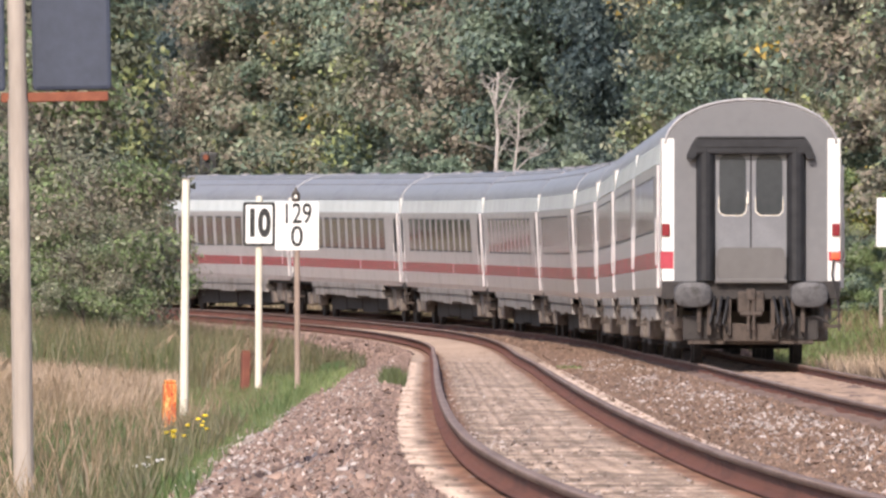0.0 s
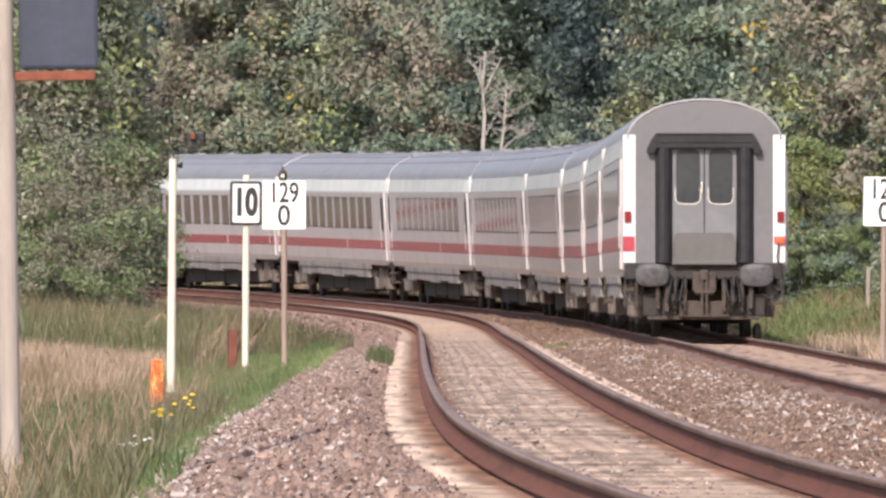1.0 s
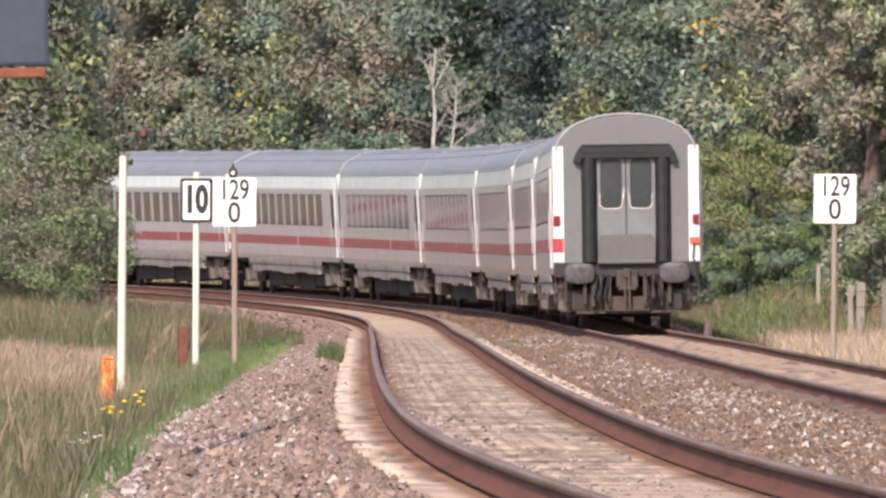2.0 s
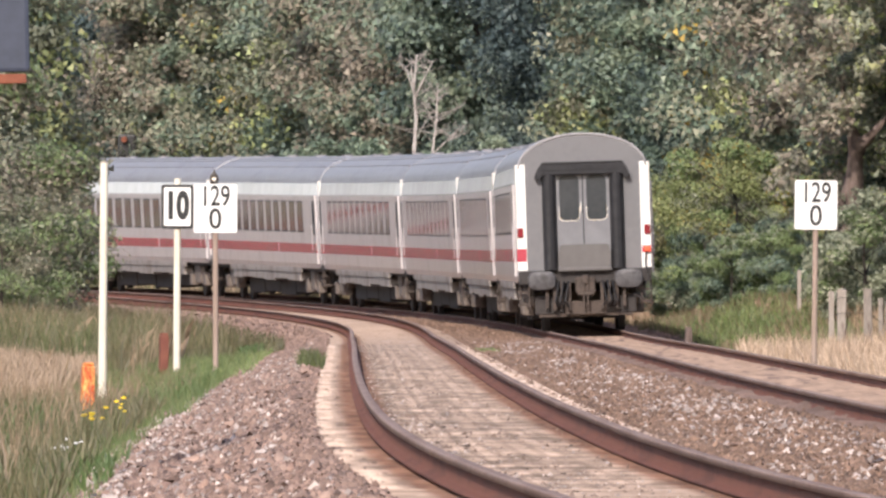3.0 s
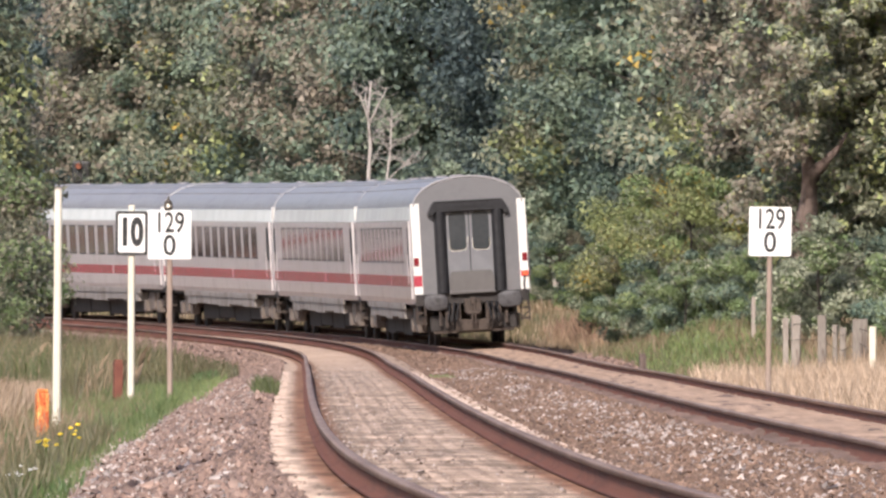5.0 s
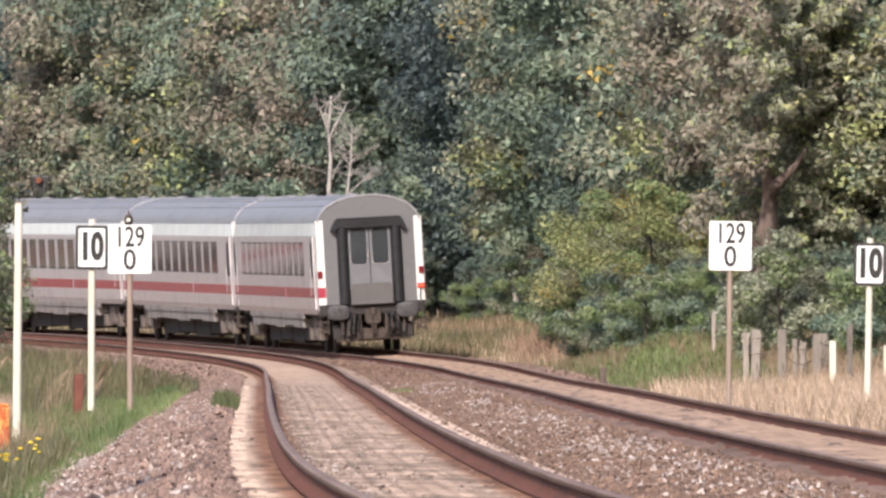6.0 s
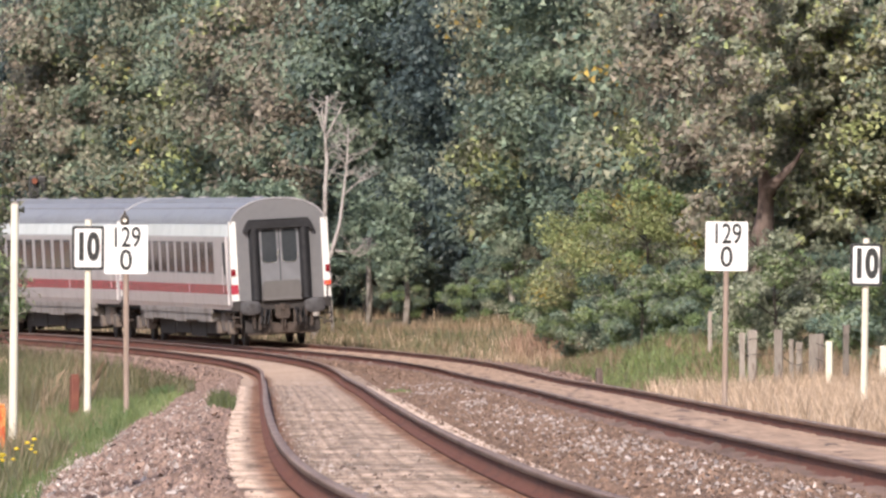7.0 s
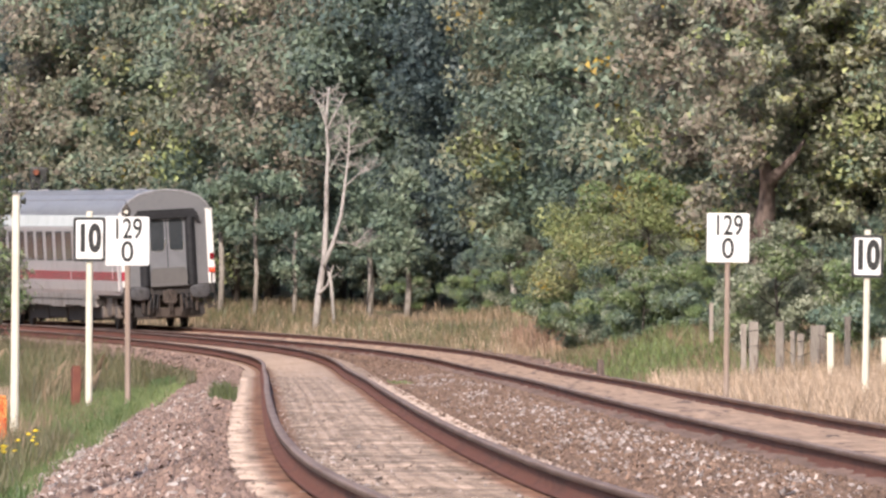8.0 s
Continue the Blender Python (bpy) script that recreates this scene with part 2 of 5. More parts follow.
def mottle(m, scale, stretch, low, high):
    """Light and dark patches that run on from one piece to the next, over the ground they lie on."""
    n, l = m.node_tree.nodes, m.node_tree.links
    b = n["Principled BSDF"]
    old = b.inputs["Base Color"].links[0].from_socket
    mapping = n.new("ShaderNodeMapping")
    mapping.inputs["Scale"].default_value = stretch
    l.new(n.new("ShaderNodeNewGeometry").outputs["Position"], mapping.inputs["Vector"])
    tex = n.new("ShaderNodeTexNoise")
    tex.inputs["Scale"].default_value, tex.inputs["Detail"].default_value = scale, 5
    l.new(mapping.outputs[0], tex.inputs["Vector"])
    mr = n.new("ShaderNodeMapRange")
    mr.inputs["From Min"].default_value, mr.inputs["From Max"].default_value = 0.36, 0.64
    mr.inputs["To Min"].default_value, mr.inputs["To Max"].default_value = low, high
    l.new(tex.outputs["Fac"], mr.inputs["Value"])
    hsv = n.new("ShaderNodeHueSaturation")
    l.new(mr.outputs[0], hsv.inputs["Value"])
    l.new(old, hsv.inputs["Color"])
    l.new(hsv.outputs["Color"], b.inputs["Base Color"])


mottle(M["sleeper"], 1.0, (5.0, 0.45, 1), 0.62, 1.34)
mottle(M["sand"], 1.0, (4.0, 0.3, 1), 0.8, 1.18)
mottle(M["ballast"], 1.0, (3.0, 0.3, 1), 0.75, 1.25)
band(M["sleeper_far"], (0.7525,), 0.24, (0.17, 0.085, 0.055), 0.9, attribute="across")


# ---- mesh helpers ----
def box(bm, x0, x1, y0, y1, z0, z1, bevel=0.0):
    made = bmesh.ops.create_cube(bm, size=1, matrix=Matrix.Translation(((x0 + x1) / 2, (y0 + y1) / 2, (z0 + z1) / 2)) @ Matrix.Diagonal((abs(x1 - x0), abs(y1 - y0), abs(z1 - z0), 1)))
    if bevel:
        edges = {e for v in made["verts"] for e in v.link_edges}
        bmesh.ops.bevel(bm, geom=list(edges), offset=bevel, segments=2, affect="EDGES", profile=0.6)


def rod(bm, a, b, r0, r1=None, n=10):
    a, b = Vector(a), Vector(b)
    d = b - a
    turn = d.to_track_quat("Z", "Y").to_matrix().to_4x4()
    bmesh.ops.create_cone(bm, cap_ends=True, segments=n, radius1=r0, radius2=r0 if r1 is None else r1, depth=d.length, matrix=Matrix.Translation((a + b) / 2) @ turn)


def pipe(bm, points, radii, n=7):
    """A tapered tube along points."""
    pts = [Vector(p) for p in points]
    rings = []
    for i, p in enumerate(pts):
        d = (pts[min(i + 1, len(pts) - 1)] - pts[max(i - 1, 0)]).normalized()
        side = d.cross(Vector((0.3, 0.9, 0.2))).normalized()
        up = side.cross(d)
        rings.append([bm.verts.new(p + radii[i] * (math.cos(2 * math.pi * k / n) * side + math.sin(2 * math.pi * k / n) * up)) for k in range(n)])
    for a, b in zip(rings, rings[1:]):
        for k in range(n):
            bm.faces.new((a[k], a[(k + 1) % n], b[(k + 1) % n], b[k]))
    bm.faces.new(rings[-1])
    bm.faces.new(rings[0][::-1])


def mesh_of(name, bm, mat, smooth=False):
    bmesh.ops.recalc_face_normals(bm, faces=bm.faces)
    me = bpy.data.meshes.new(name)
    bm.to_mesh(me)
    bm.free()
    me.materials.append(mat)
    if smooth:
        me.polygons.foreach_set("use_smooth", [True] * len(me.polygons))
    return me


def part(name, bm, mat, parent=None, label="", smooth=False):
    ob = new(name, mesh_of(name, bm, mat, smooth))
    ob.parent = parent
    return tagged(ob, label)


def from_arrays(name, verts, faces, mat, parent=None):
    """faces: array (n, 3 or 4) of vertex numbers."""
    me = bpy.data.meshes.new(name)
    faces = np.asarray(faces, dtype=np.int32)
    verts = np.asarray(verts, dtype=np.float32)
    k = faces.shape[1]
    me.vertices.add(len(verts))
    me.vertices.foreach_set("co", verts.ravel())
    me.loops.add(faces.size)
    me.loops.foreach_set("vertex_index", faces.ravel())
    me.polygons.add(len(faces))
    me.polygons.foreach_set("loop_start", np.arange(0, faces.size, k, dtype=np.int32))
    me.update(calc_edges=True)
    me.materials.append(mat)
    ob = new(name, me)
    ob.parent = parent
    return ob


RNG = np.random.default_rng(7)

# ---- the line: heading by arc length, then the mid line between the two tracks ----
BEND_S = [-400, 0, 60, 89, 110, 125, 140, 160, 180, 210, 240, 270, 300, 325, 345, 365, 385, 405, 425, 445, 470, 500, 740]
BEND_A = [0.11, 0.1025, 0.0565, 0.0342, 0.0189, 0.0148, 0.0137, 0.0127, 0.0124, 0.0114, 0.0124, 0.0122, 0.0113, 0.0173, 0.0283, 0.0447, 0.0657, 0.0933, 0.124, 0.1571, 0.1986, 0.2484, 0.645]
S0, S1 = -400.0, 900.0
_s = np.arange(S0, S1 + 1, 1.0)
_a = np.interp(_s, BEND_S, BEND_A)
_x = np.concatenate([[0], np.cumsum(-np.sin(0.5 * (_a[1:] + _a[:-1])))])
_y = np.concatenate([[0], np.cumsum(np.cos(0.5 * (_a[1:] + _a[:-1])))])
i235 = int(235 - S0)
_x += 0.0617 - _x[i235]
_y += 235.0 - _y[i235]
DROP_S = [-400, 60, 89, 110, 133, 160, 183, 210, 235, 263, 304, 323, 345, 363, 385, 408, 425, 445, 470, 560, 900]
DROP_H = [1.20, 1.136, 1.127, 1.113, 1.149, 1.189, 1.216, 1.25, 1.278, 1.332, 1.396, 1.405, 1.38, 1.343, 1.283, 1.194, 1.107, 0.985, 0.85, 0.65, 0.5]
_h = np.interp(_s, DROP_S, DROP_H)
_k = np.hanning(31) / np.hanning(31).sum()
_h = np.convolve(np.pad(_h, 15, mode="edge"), _k, mode="valid")
HALF = 1.996   # half of the distance between the tracks
CANT = 0.055   # superelevation of both tracks in the bend
TILT = 0.009   # the far track lies a little lower


def line(s, u=0.0):
    """Place (x, y), rail-top height and heading at arc length s, u metres to the right of the mid line. Works on arrays."""
    s = np.asarray(s, dtype=float)
    x, y, a, h = (np.interp(s, _s, v) for v in (_x, _y, _a, _h))
    off = np.where(np.asarray(u) < 0, np.clip(u + HALF, -1.5, 1.5), np.clip(u - HALF, -1.5, 1.5))
    cant = CANT * np.clip((s - 280) / 80, 0, 1)
    return x + u * np.cos(a), y + u * np.sin(a), EYE - h - TILT * np.clip(u, -3, 3) + cant * off, a


def bank(s, u):
    """Height of the ground relative to the rail top."""
    s, u = np.broadcast_arrays(np.asarray(s, float), np.asarray(u, float))
    left = np.interp(u, [-700, -60, -20, -11, -8, -6.0, -5.0, -4.2, -3.45, -3.24, -3.14], [0.2, 0.2, 0.0, -0.2, -0.45, -0.62, -0.58, -0.40, -0.15, -0.155, -0.19])
    near = np.interp(u, [3.0, 3.45, 4.4, 5.5, 8, 12, 20, 60, 700], [-0.125, -0.19, -0.5, -0.6, -0.45, -0.2, 0.1, 0.5, 0.5])
    steep = np.interp(u, [3.0, 3.45, 4.2, 5.0, 6.5, 8, 10, 14, 40, 700], [-0.125, -0.19, -0.35, -0.12, 0.38, 0.80, 1.0, 1.15, 1.5, 1.5])
    gentle = np.interp(u, [3.0, 3.45, 4.2, 5.0, 6.5, 8, 10, 14, 40, 700], [-0.125, -0.19, -0.35, -0.2, 0.1, 0.3, 0.5, 0.7, 1.2, 1.2])
    w, g = np.clip((s - 300) / 45, 0, 1), np.clip((s - 400) / 40, 0, 1)
    right = near * (1 - w) + (steep * (1 - g) + gentle * g) * w
    ridge = np.interp(u, [0.0, 0.35, 0.9, 1.18, 2.82, 3.0], [-0.19, -0.145, -0.135, -0.105, -0.105, -0.125])   # sand lies high round the far rails
    return np.where(u < 0, left, np.where(u < 3.0, ridge, right))


def ground_z(s, u):
    return line(s, u)[2] + bank(s, u)


def spot(s, u, lift=0.0):
    x, y, z, a = line(s, u)
    return Vector((float(x), float(y), float(z + bank(s, u)) + lift))


def sheet(name, ss, us, lift, mat, rough=0.0, parent=None):
    """A sheet along the line on the ground's height, as one grid."""
    S, U = np.meshgrid(ss, us, indexing="ij")
    x, y, z, a = line(S, U)
    z = z + bank(S, U) + lift + rough * RNG.standard_normal(S.shape)
    v = np.stack([x, y, z], -1).reshape(-1, 3)
    n, m = S.shape
    idx = np.arange(n * m).reshape(n, m)
    f = np.stack([idx[:-1, :-1], idx[:-1, 1:], idx[1:, 1:], idx[1:, :-1]], -1).reshape(-1, 4)
    return from_arrays(name, v, f, mat, parent)


# ---- ground, ballast and tracks ----
us = np.concatenate([[-680, -300, -120, -60, -35], np.arange(-24, -4.5, 0.75), np.arange(-4.4, 4.6, 0.4), np.arange(4.75, 24, 0.75), [35, 60, 120, 300, 700, 1500]])
ground = sheet("ground", np.concatenate([np.arange(-400, 60, 20), np.arange(60, 560, 2.5), np.arange(560, 701, 20)]), us, -0.16, M["soil"], 0.02)
tagged(ground, "brown soil and grass field either side of the railway", "ground", kind="structure")
bed = sheet("ballast_bed", np.arange(40, 600, 0.5), np.arange(-4.9, 4.7, 0.16), -0.035, M["ballast"], 0.018)
tagged(bed, "grey-brown stone ballast bed under the two tracks", "ballast", kind="structure")

sand = sheet("sand_fill", np.arange(60, 470, 0.5), np.arange(1.285, 2.72, 0.07), -0.010, M["sand"], 0.006)
tagged(sand, "sandy fill between the rails of the used track", "sand", kind="structure")


def stones(name, s0, s1, u0, u1, count, size, mat, clump=0.0):
    """Crushed stones lying on the bed, as jittered four-sided lumps."""
    s = s0 * (s1 / s0) ** RNG.random(count)
    u = u0 + (u1 - u0) * RNG.random(count)
    if clump:
        centre_s, centre_u = RNG.choice(s, 60), RNG.choice(u, 60)
        pick = RNG.integers(0, 60, count)
        s, u = centre_s[pick] + clump * 6 * RNG.standard_normal(count), centre_u[pick] + clump * RNG.standard_normal(count) * 0.3
    x, y, z, a = line(s, u)
    z = z + bank(s, u) - 0.01
    r = size * (0.55 + 0.9 * RNG.random(count))
    unit = np.array([(1, 0, 0), (0, 1, 0), (-1, 0, 0), (0, -1, 0), (0, 0, 0.8)], float)
    jit = unit[None] + 0.38 * RNG.standard_normal((count, 5, 3))
    ang = RNG.random(count) * 6.28
    c, sn = np.cos(ang)[:, None], np.sin(ang)[:, None]
    v = np.stack([jit[..., 0] * c - jit[..., 1] * sn, jit[..., 0] * sn + jit[..., 1] * c, jit[..., 2]], -1) * r[:, None, None]
    v += np.stack([x, y, z], -1)[:, None, :]
    tri = np.array([(0, 1, 4), (1, 2, 4), (2, 3, 4), (3, 0, 4)])   # bedded stones: the upper half alone
    f = (tri[None] + 5 * np.arange(count)[:, None, None]).reshape(-1, 3)
    return tagged(from_arrays(name, v.reshape(-1, 3), f, mat), "loose crushed ballast stones", "ballast", kind="stuff")


stones("ballast_stones", 72, 330, -5.0, -3.2, 60000, 0.023, M["stone"])
stones("ballast_stones", 72, 250, -5.0, -3.3, 3500, 0.036, M["stone"])
stones("ballast_stones", 320, 470, -4.4, -3.1, 7000, 0.034, M["stone"])
stones("ballast_stones", 320, 470, -0.7, 0.95, 7000, 0.034, M["stone_brown"])
stones("ballast_stones", 72, 330, -0.72, 0.95, 52000, 0.021, M["stone_brown"])
stones("ballast_stones", 72, 330, -0.84, -0.70, 4200, 0.030, M["stone_brown"])
stones("ballast_stones", 100, 360, 3.25, 4.5, 12000, 0.036, M["stone"])
stones("pale_ballast_stones", 80, 280, -4.9, -3.4, 2600, 0.028, M["pale_stone"])
stones("pale_ballast_stones", 80, 200, -4.95, -4.5, 900, 0.036, M["pale_stone"])
stones("pale_ballast_stones", 90, 250, -4.9, -3.5, 1300, 0.026, M["pale_stone"], 0.35)
stones("sleeper_grit", 80, 330, -2.66, -1.34, 12000, 0.02, M["grit"])
stones("pale_sleeper_grit", 80, 300, -2.62, -1.38, 5200, 0.019, M["pale_stone"])
stones("sleeper_grit", 90, 300, -3.3, -2.95, 1500, 0.014, M["grit"])
stones("pale_ballast_stones", 90, 300, -0.55, 0.85, 1100, 0.026, M["pale_stone"])
stones("pale_ballast_stones", 95, 290, -0.2, 0.7, 2200, 0.024, M["pale_stone"], 0.45)

RAIL_HEAD = [(-0.036, -0.001), (-0.030, 0.0), (0.030, 0.0), (0.036, -0.008), (0.036, -0.038), (-0.036, -0.038), (-0.036, -0.008)]
RAIL_WEB = [(-0.014, -0.036), (0.014, -0.036), (0.012, -0.12), (0.035, -0.140), (0.075, -0.150), (0.075, -0.165), (-0.075, -0.165), (-0.075, -0.150), (-0.035, -0.140), (-0.012, -0.12)]


def extrude_line(name, profile, u, s0, s1, step, mat, parent):
    ss = np.arange(s0, s1 + step, step)
    p = np.array(profile)
    S, U = np.meshgrid(ss, p[:, 0] + u, indexing="ij")
    x, y, _, a = line(S, U)
    z = line(S, np.full_like(S, u))[2] + p[None, :, 1] + 0 * U
    n, m = S.shape
    v = np.stack([x, y, z], -1).reshape(-1, 3)
    idx = np.arange(n * m).reshape(n, m)
    nx = np.roll(idx, -1, axis=1)
    f = np.stack([idx[:-1], nx[:-1], nx[1:], idx[1:]], -1).reshape(-1, 4)
    return from_arrays(name, v, f, mat, parent)


def sleeper_mesh():
    bm = bmesh.new()
    box(bm, -1.3, 1.3, -0.14, 0.14, -0.20, 0.0)
    for v in bm.verts:
        if v.co.z > -0.01:
            v.co.x *= 0.985
            v.co.y *= 0.8
            if abs(v.co.x) > 1.2:
                v.co.z -= 0.01
    return mesh_of("sleeper", bm, M["sleeper"])


def track(centre, label):
    root = tagged(new("railway_track"), label, "track", kind="structure")
    for side in (-0.7525, 0.7525):
        rail = extrude_line("rail", RAIL_WEB, centre + side, 30, 640, 2.0, M["rail_rust"], root)
        tagged(rail, "rusty brown steel rail")
        head = extrude_line("rail_head", RAIL_HEAD, centre + side, 30, 640, 2.0, M["rail_head"], rail)
        tagged(head, "worn rail head")
    return root


near_track = track(-HALF, "rusty rails on pale concrete sleepers, empty track")
far_track = track(HALF, "rusty rails bedded in sandy fill, carrying the train")


# ---- the train ----
BODY_W, BODY_L = 1.41, 26.05


def body_section():
    """Right half of the coach's cross-section, from the sill up to the crown."""
    pts = [(1.36, 1.02), (1.40, 1.16), (1.41, 1.4), (1.41, 2.4), (1.41, 2.98), (1.345, 3.32)]
    for i in range(1, 10):
        a = math.pi / 2 * i / 9
        pts.append((1.345 * math.cos(a) ** 0.96 if i < 9 else 0.0, 3.32 + 0.67 * math.sin(a)))
    return pts


def loft(bm, section, stations):
    """Solid along y; stations: (y, x factor, drop)."""
    full = section + [(-x, z) for x, z in section[::-1] if x > 1e-6]
    rings = [[bm.verts.new((x * k, y, z - drop)) for x, z in full] for y, k, drop in stations]
    n = len(full)
    for a, b in zip(rings, rings[1:]):
        for i in range(n):
            bm.faces.new((a[i], a[(i + 1) % n], b[(i + 1) % n], b[i]))
    bm.faces.new(rings[0][::-1])
    bm.faces.new(rings[-1])


def side_plate(bm, side, y0, y1, z0, z1, out, thick=0.02, x=BODY_W, bevel=0.0):
    a, b = side * (x + out), side * (x + out - thick)
    box(bm, min(a, b), max(a, b), y0, y1, z0, z1, bevel)


def rounded_plate(bm, cx, y, cz, w, h, r, thick, n=5):
    """Rounded rectangle facing -y and +y."""
    pts = []
    for qx, qz, a0 in ((1, 1, 0), (-1, 1, 90), (-1, -1, 180), (1, -1, 270)):
        for i in range(n + 1):
            a = radians(a0 + 90 * i / n)
            pts.append((cx + qx * (w / 2 - r) + r * math.cos(a), cz + qz * (h / 2 - r) + r * math.sin(a)))
    f = [bm.verts.new((x, y, z)) for x, z in pts]
    b = [bm.verts.new((x, y + thick, z)) for x, z in pts]
    m = len(pts)
    bm.faces.new(f)
    bm.faces.new(b[::-1])
    for i in range(m):
        bm.faces.new((f[i], b[i], b[(i + 1) % m], f[(i + 1) % m]))


def coach_end(coach, sgn):
    """Gangway, doors, lamps, buffers and coupling on the end at sgn (-1 rear, +1 front)."""
    e = BODY_L / 2

    def mb():
        return bmesh.new()

    def put(name, bm, mat, label="", parent=None, smooth=False):
        if sgn > 0:
            bmesh.ops.rotate(bm, verts=bm.verts, cent=(0, 0, 0), matrix=Matrix.Rotation(math.pi, 3, "Z"))
        return part(name, bm, mat, parent or coach, label, smooth)

    y = -e
    bm = mb()
    loft(bm, [(x * 0.955, z - 0.03) for x, z in body_section()], [(y - 0.008, 0.992, 0.004), (y + 0.01, 1.001, -0.001)])
    put("end_wall", bm, M["end_grey"], "dusty mid-grey end wall")
    bm = mb()
    arc = [(x * 0.957, y - 0.0, z) for x, z in body_section()[5:]]
    pipe(bm, arc + [(-x, yy, z) for x, yy, z in arc[-2::-1]], [0.022] * (2 * len(arc) - 1), 8)
    put("end_rim", bm, M["rim_highlight"], "rounded roof edge, its highlight put into a lighter grey", None, True)
    bm = mb()
    for s in (-1, 1):
        rod(bm, (s * 0.68, y - 0.02, 1.26), (s * 0.68, y - 0.02, 3.26), 0.145, n=14)
    box(bm, -0.84, 0.84, y - 0.16, y, 3.16, 3.30, 0.03)
    gang = put("gangway_bellows", bm, M["rubber"], "black rubber gangway bellows")
    bm = mb()
    half = [(0.82, 3.42), (0.90, 3.30), (0.965, 3.15), (0.965, 3.10), (0.90, 3.08), (0.84, 3.12), (0.80, 3.27)]
    outline = half + [(-x, z) for x, z in half[::-1]]
    front, back = ([bm.verts.new((x * k, yy, z)) for x, z in outline] for yy, k in ((y - 0.175, 0.985), (y, 1.0)))
    bm.faces.new(front)
    bm.faces.new(back[::-1])
    for i in range(len(outline)):
        j = (i + 1) % len(outline)
        bm.faces.new((front[i], back[i], back[j], front[j]))
    box(bm, -0.80, 0.80, y - 0.19, y - 0.02, 3.395, 3.43, 0.012)
    put("gangway_hood", bm, M["rubber"], "", gang)
    bm = mb()
    box(bm, -0.54, 0.54, y - 0.02, y + 0.01, 1.26, 3.16)
    door = put("end_door", bm, M["door_grey_shaded"], "grey double end door, darkened for the shade in the gangway")
    for s in (-1, 1):
        bm = mb()
        rounded_plate(bm, s * 0.275, y - 0.034, 2.70, 0.40, 0.90, 0.10, 0.012)
        put("door_window", bm, M["door_glass"], "", door)
        # Only the lower rim is built; the half in the hood's shade is omitted.
        bm = mb()
        rounded_plate(bm, s * 0.275, y - 0.028, 2.41, 0.43, 0.36, 0.11, 0.008)
        put("window_frame", bm, M["chrome"], "bright lower rim of the metal window frame, its shaded top left out", door)
    bm = mb()
    box(bm, -0.012, 0.012, y - 0.026, y - 0.01, 1.3, 3.16)
    put("door_seal", bm, M["rubber"], "", door)
    bm = mb()
    box(bm, -0.055, -0.025, y - 0.07, y - 0.02, 2.42, 2.60, 0.008)
    put("door_handle", bm, M["chrome"], "", door)
    bm = mb()
    rounded_plate(bm, 0.0, y - 0.15, 1.50, 1.02, 0.52, 0.09, 0.06)
    box(bm, -0.54, 0.54, y - 0.17, y - 0.05, 1.22, 1.29, 0.02)
    for s in (-1, 1):
        box(bm, s * 0.495, s * 0.535, y - 0.165, y - 0.14, 1.34, 1.62, 0.01)
    put("bridge_plate", bm, M["plate_grey"], "folded-up grey gangway plate")
    for s in (-1, 1):
        bm = mb()
        box(bm, s * 1.155, s * 1.352, y - 0.012, y + 0.02, 1.26, 3.40)
        box(bm, s * 1.338, s * 1.356, y - 0.012, y + 0.05, 1.26, 3.40)
        strip = put("corner_strip", bm, M["coach_white"], "white painted corner strip")
        bm = mb()
        box(bm, s * 1.22, s * 1.34, y - 0.05, y - 0.01, 1.93, 2.12, 0.015)
        put("tail_lamp", bm, M["lamp_red"], "dark red tail lamp", strip)
        if s * sgn > 0 or sgn > 0:
            bm = mb()
            box(bm, s * 1.165, s * 1.362, y - 0.018, y + 0.06, 1.44, 1.70)
            put("corner_stripe", bm, M["coach_red"], "red stripe round the corner", strip)
        if s * sgn < 0 and sgn < 0:
            bm = mb()
            box(bm, 1.17, 1.35, y - 0.02, y - 0.01, 1.56, 1.70)
            put("corner_stripe", bm, M["coach_red"], "red stripe round the corner", strip)
            bm = mb()
            box(bm, 1.20, 1.34, y - 0.10, y - 0.02, 1.58, 1.69, 0.02)
            put("signal_lamp", bm, M["lamp_lit"], "orange-red signal lamp", strip)
            bm = mb()
            pipe(bm, [(1.25, y - 0.06, 1.6), (1.22, y - 0.10, 1.35), (1.28, y - 0.12, 1.05), (1.33, y - 0.15, 0.75), (1.18, y - 0.15, 0.62), (0.98, y - 0.12, 0.72)], [0.017] * 6, 6)
            put("jumper_cable", bm, M["under_dark"], "black jumper cable")
    bm = mb()
    box(bm, -1.34, 1.34, y - 0.03, y + 0.5, 0.98, 1.25, 0.02)
    beam = put("buffer_beam", bm, M["under_dark"], "dirty dark buffer beam")
    for s in (-1, 1):
        bm = mb()
        rod(bm, (s * 0.875, y, 1.06), (s * 0.875, y - 0.12, 1.06), 0.14, n=14)
        rings = []
        for k, yy in ((0.86, 0.115), (1.0, 0.13), (1.0, 0.16), (0.93, 0.178), (0.6, 0.19), (0.25, 0.194)):
            rings.append([bm.verts.new((s * 0.875 + 0.285 * k * math.copysign(abs(math.cos(q)) ** 0.62, math.cos(q)), y - yy, 1.05 + 0.195 * k * math.copysign(abs(math.sin(q)) ** 0.72, math.sin(q))))
                          for q in (2 * math.pi * i / 24 for i in range(24))])
        for a, b in zip(rings, rings[1:]):
            for i in range(24):
                bm.faces.new((a[i], a[(i + 1) % 24], b[(i + 1) % 24], b[i]))
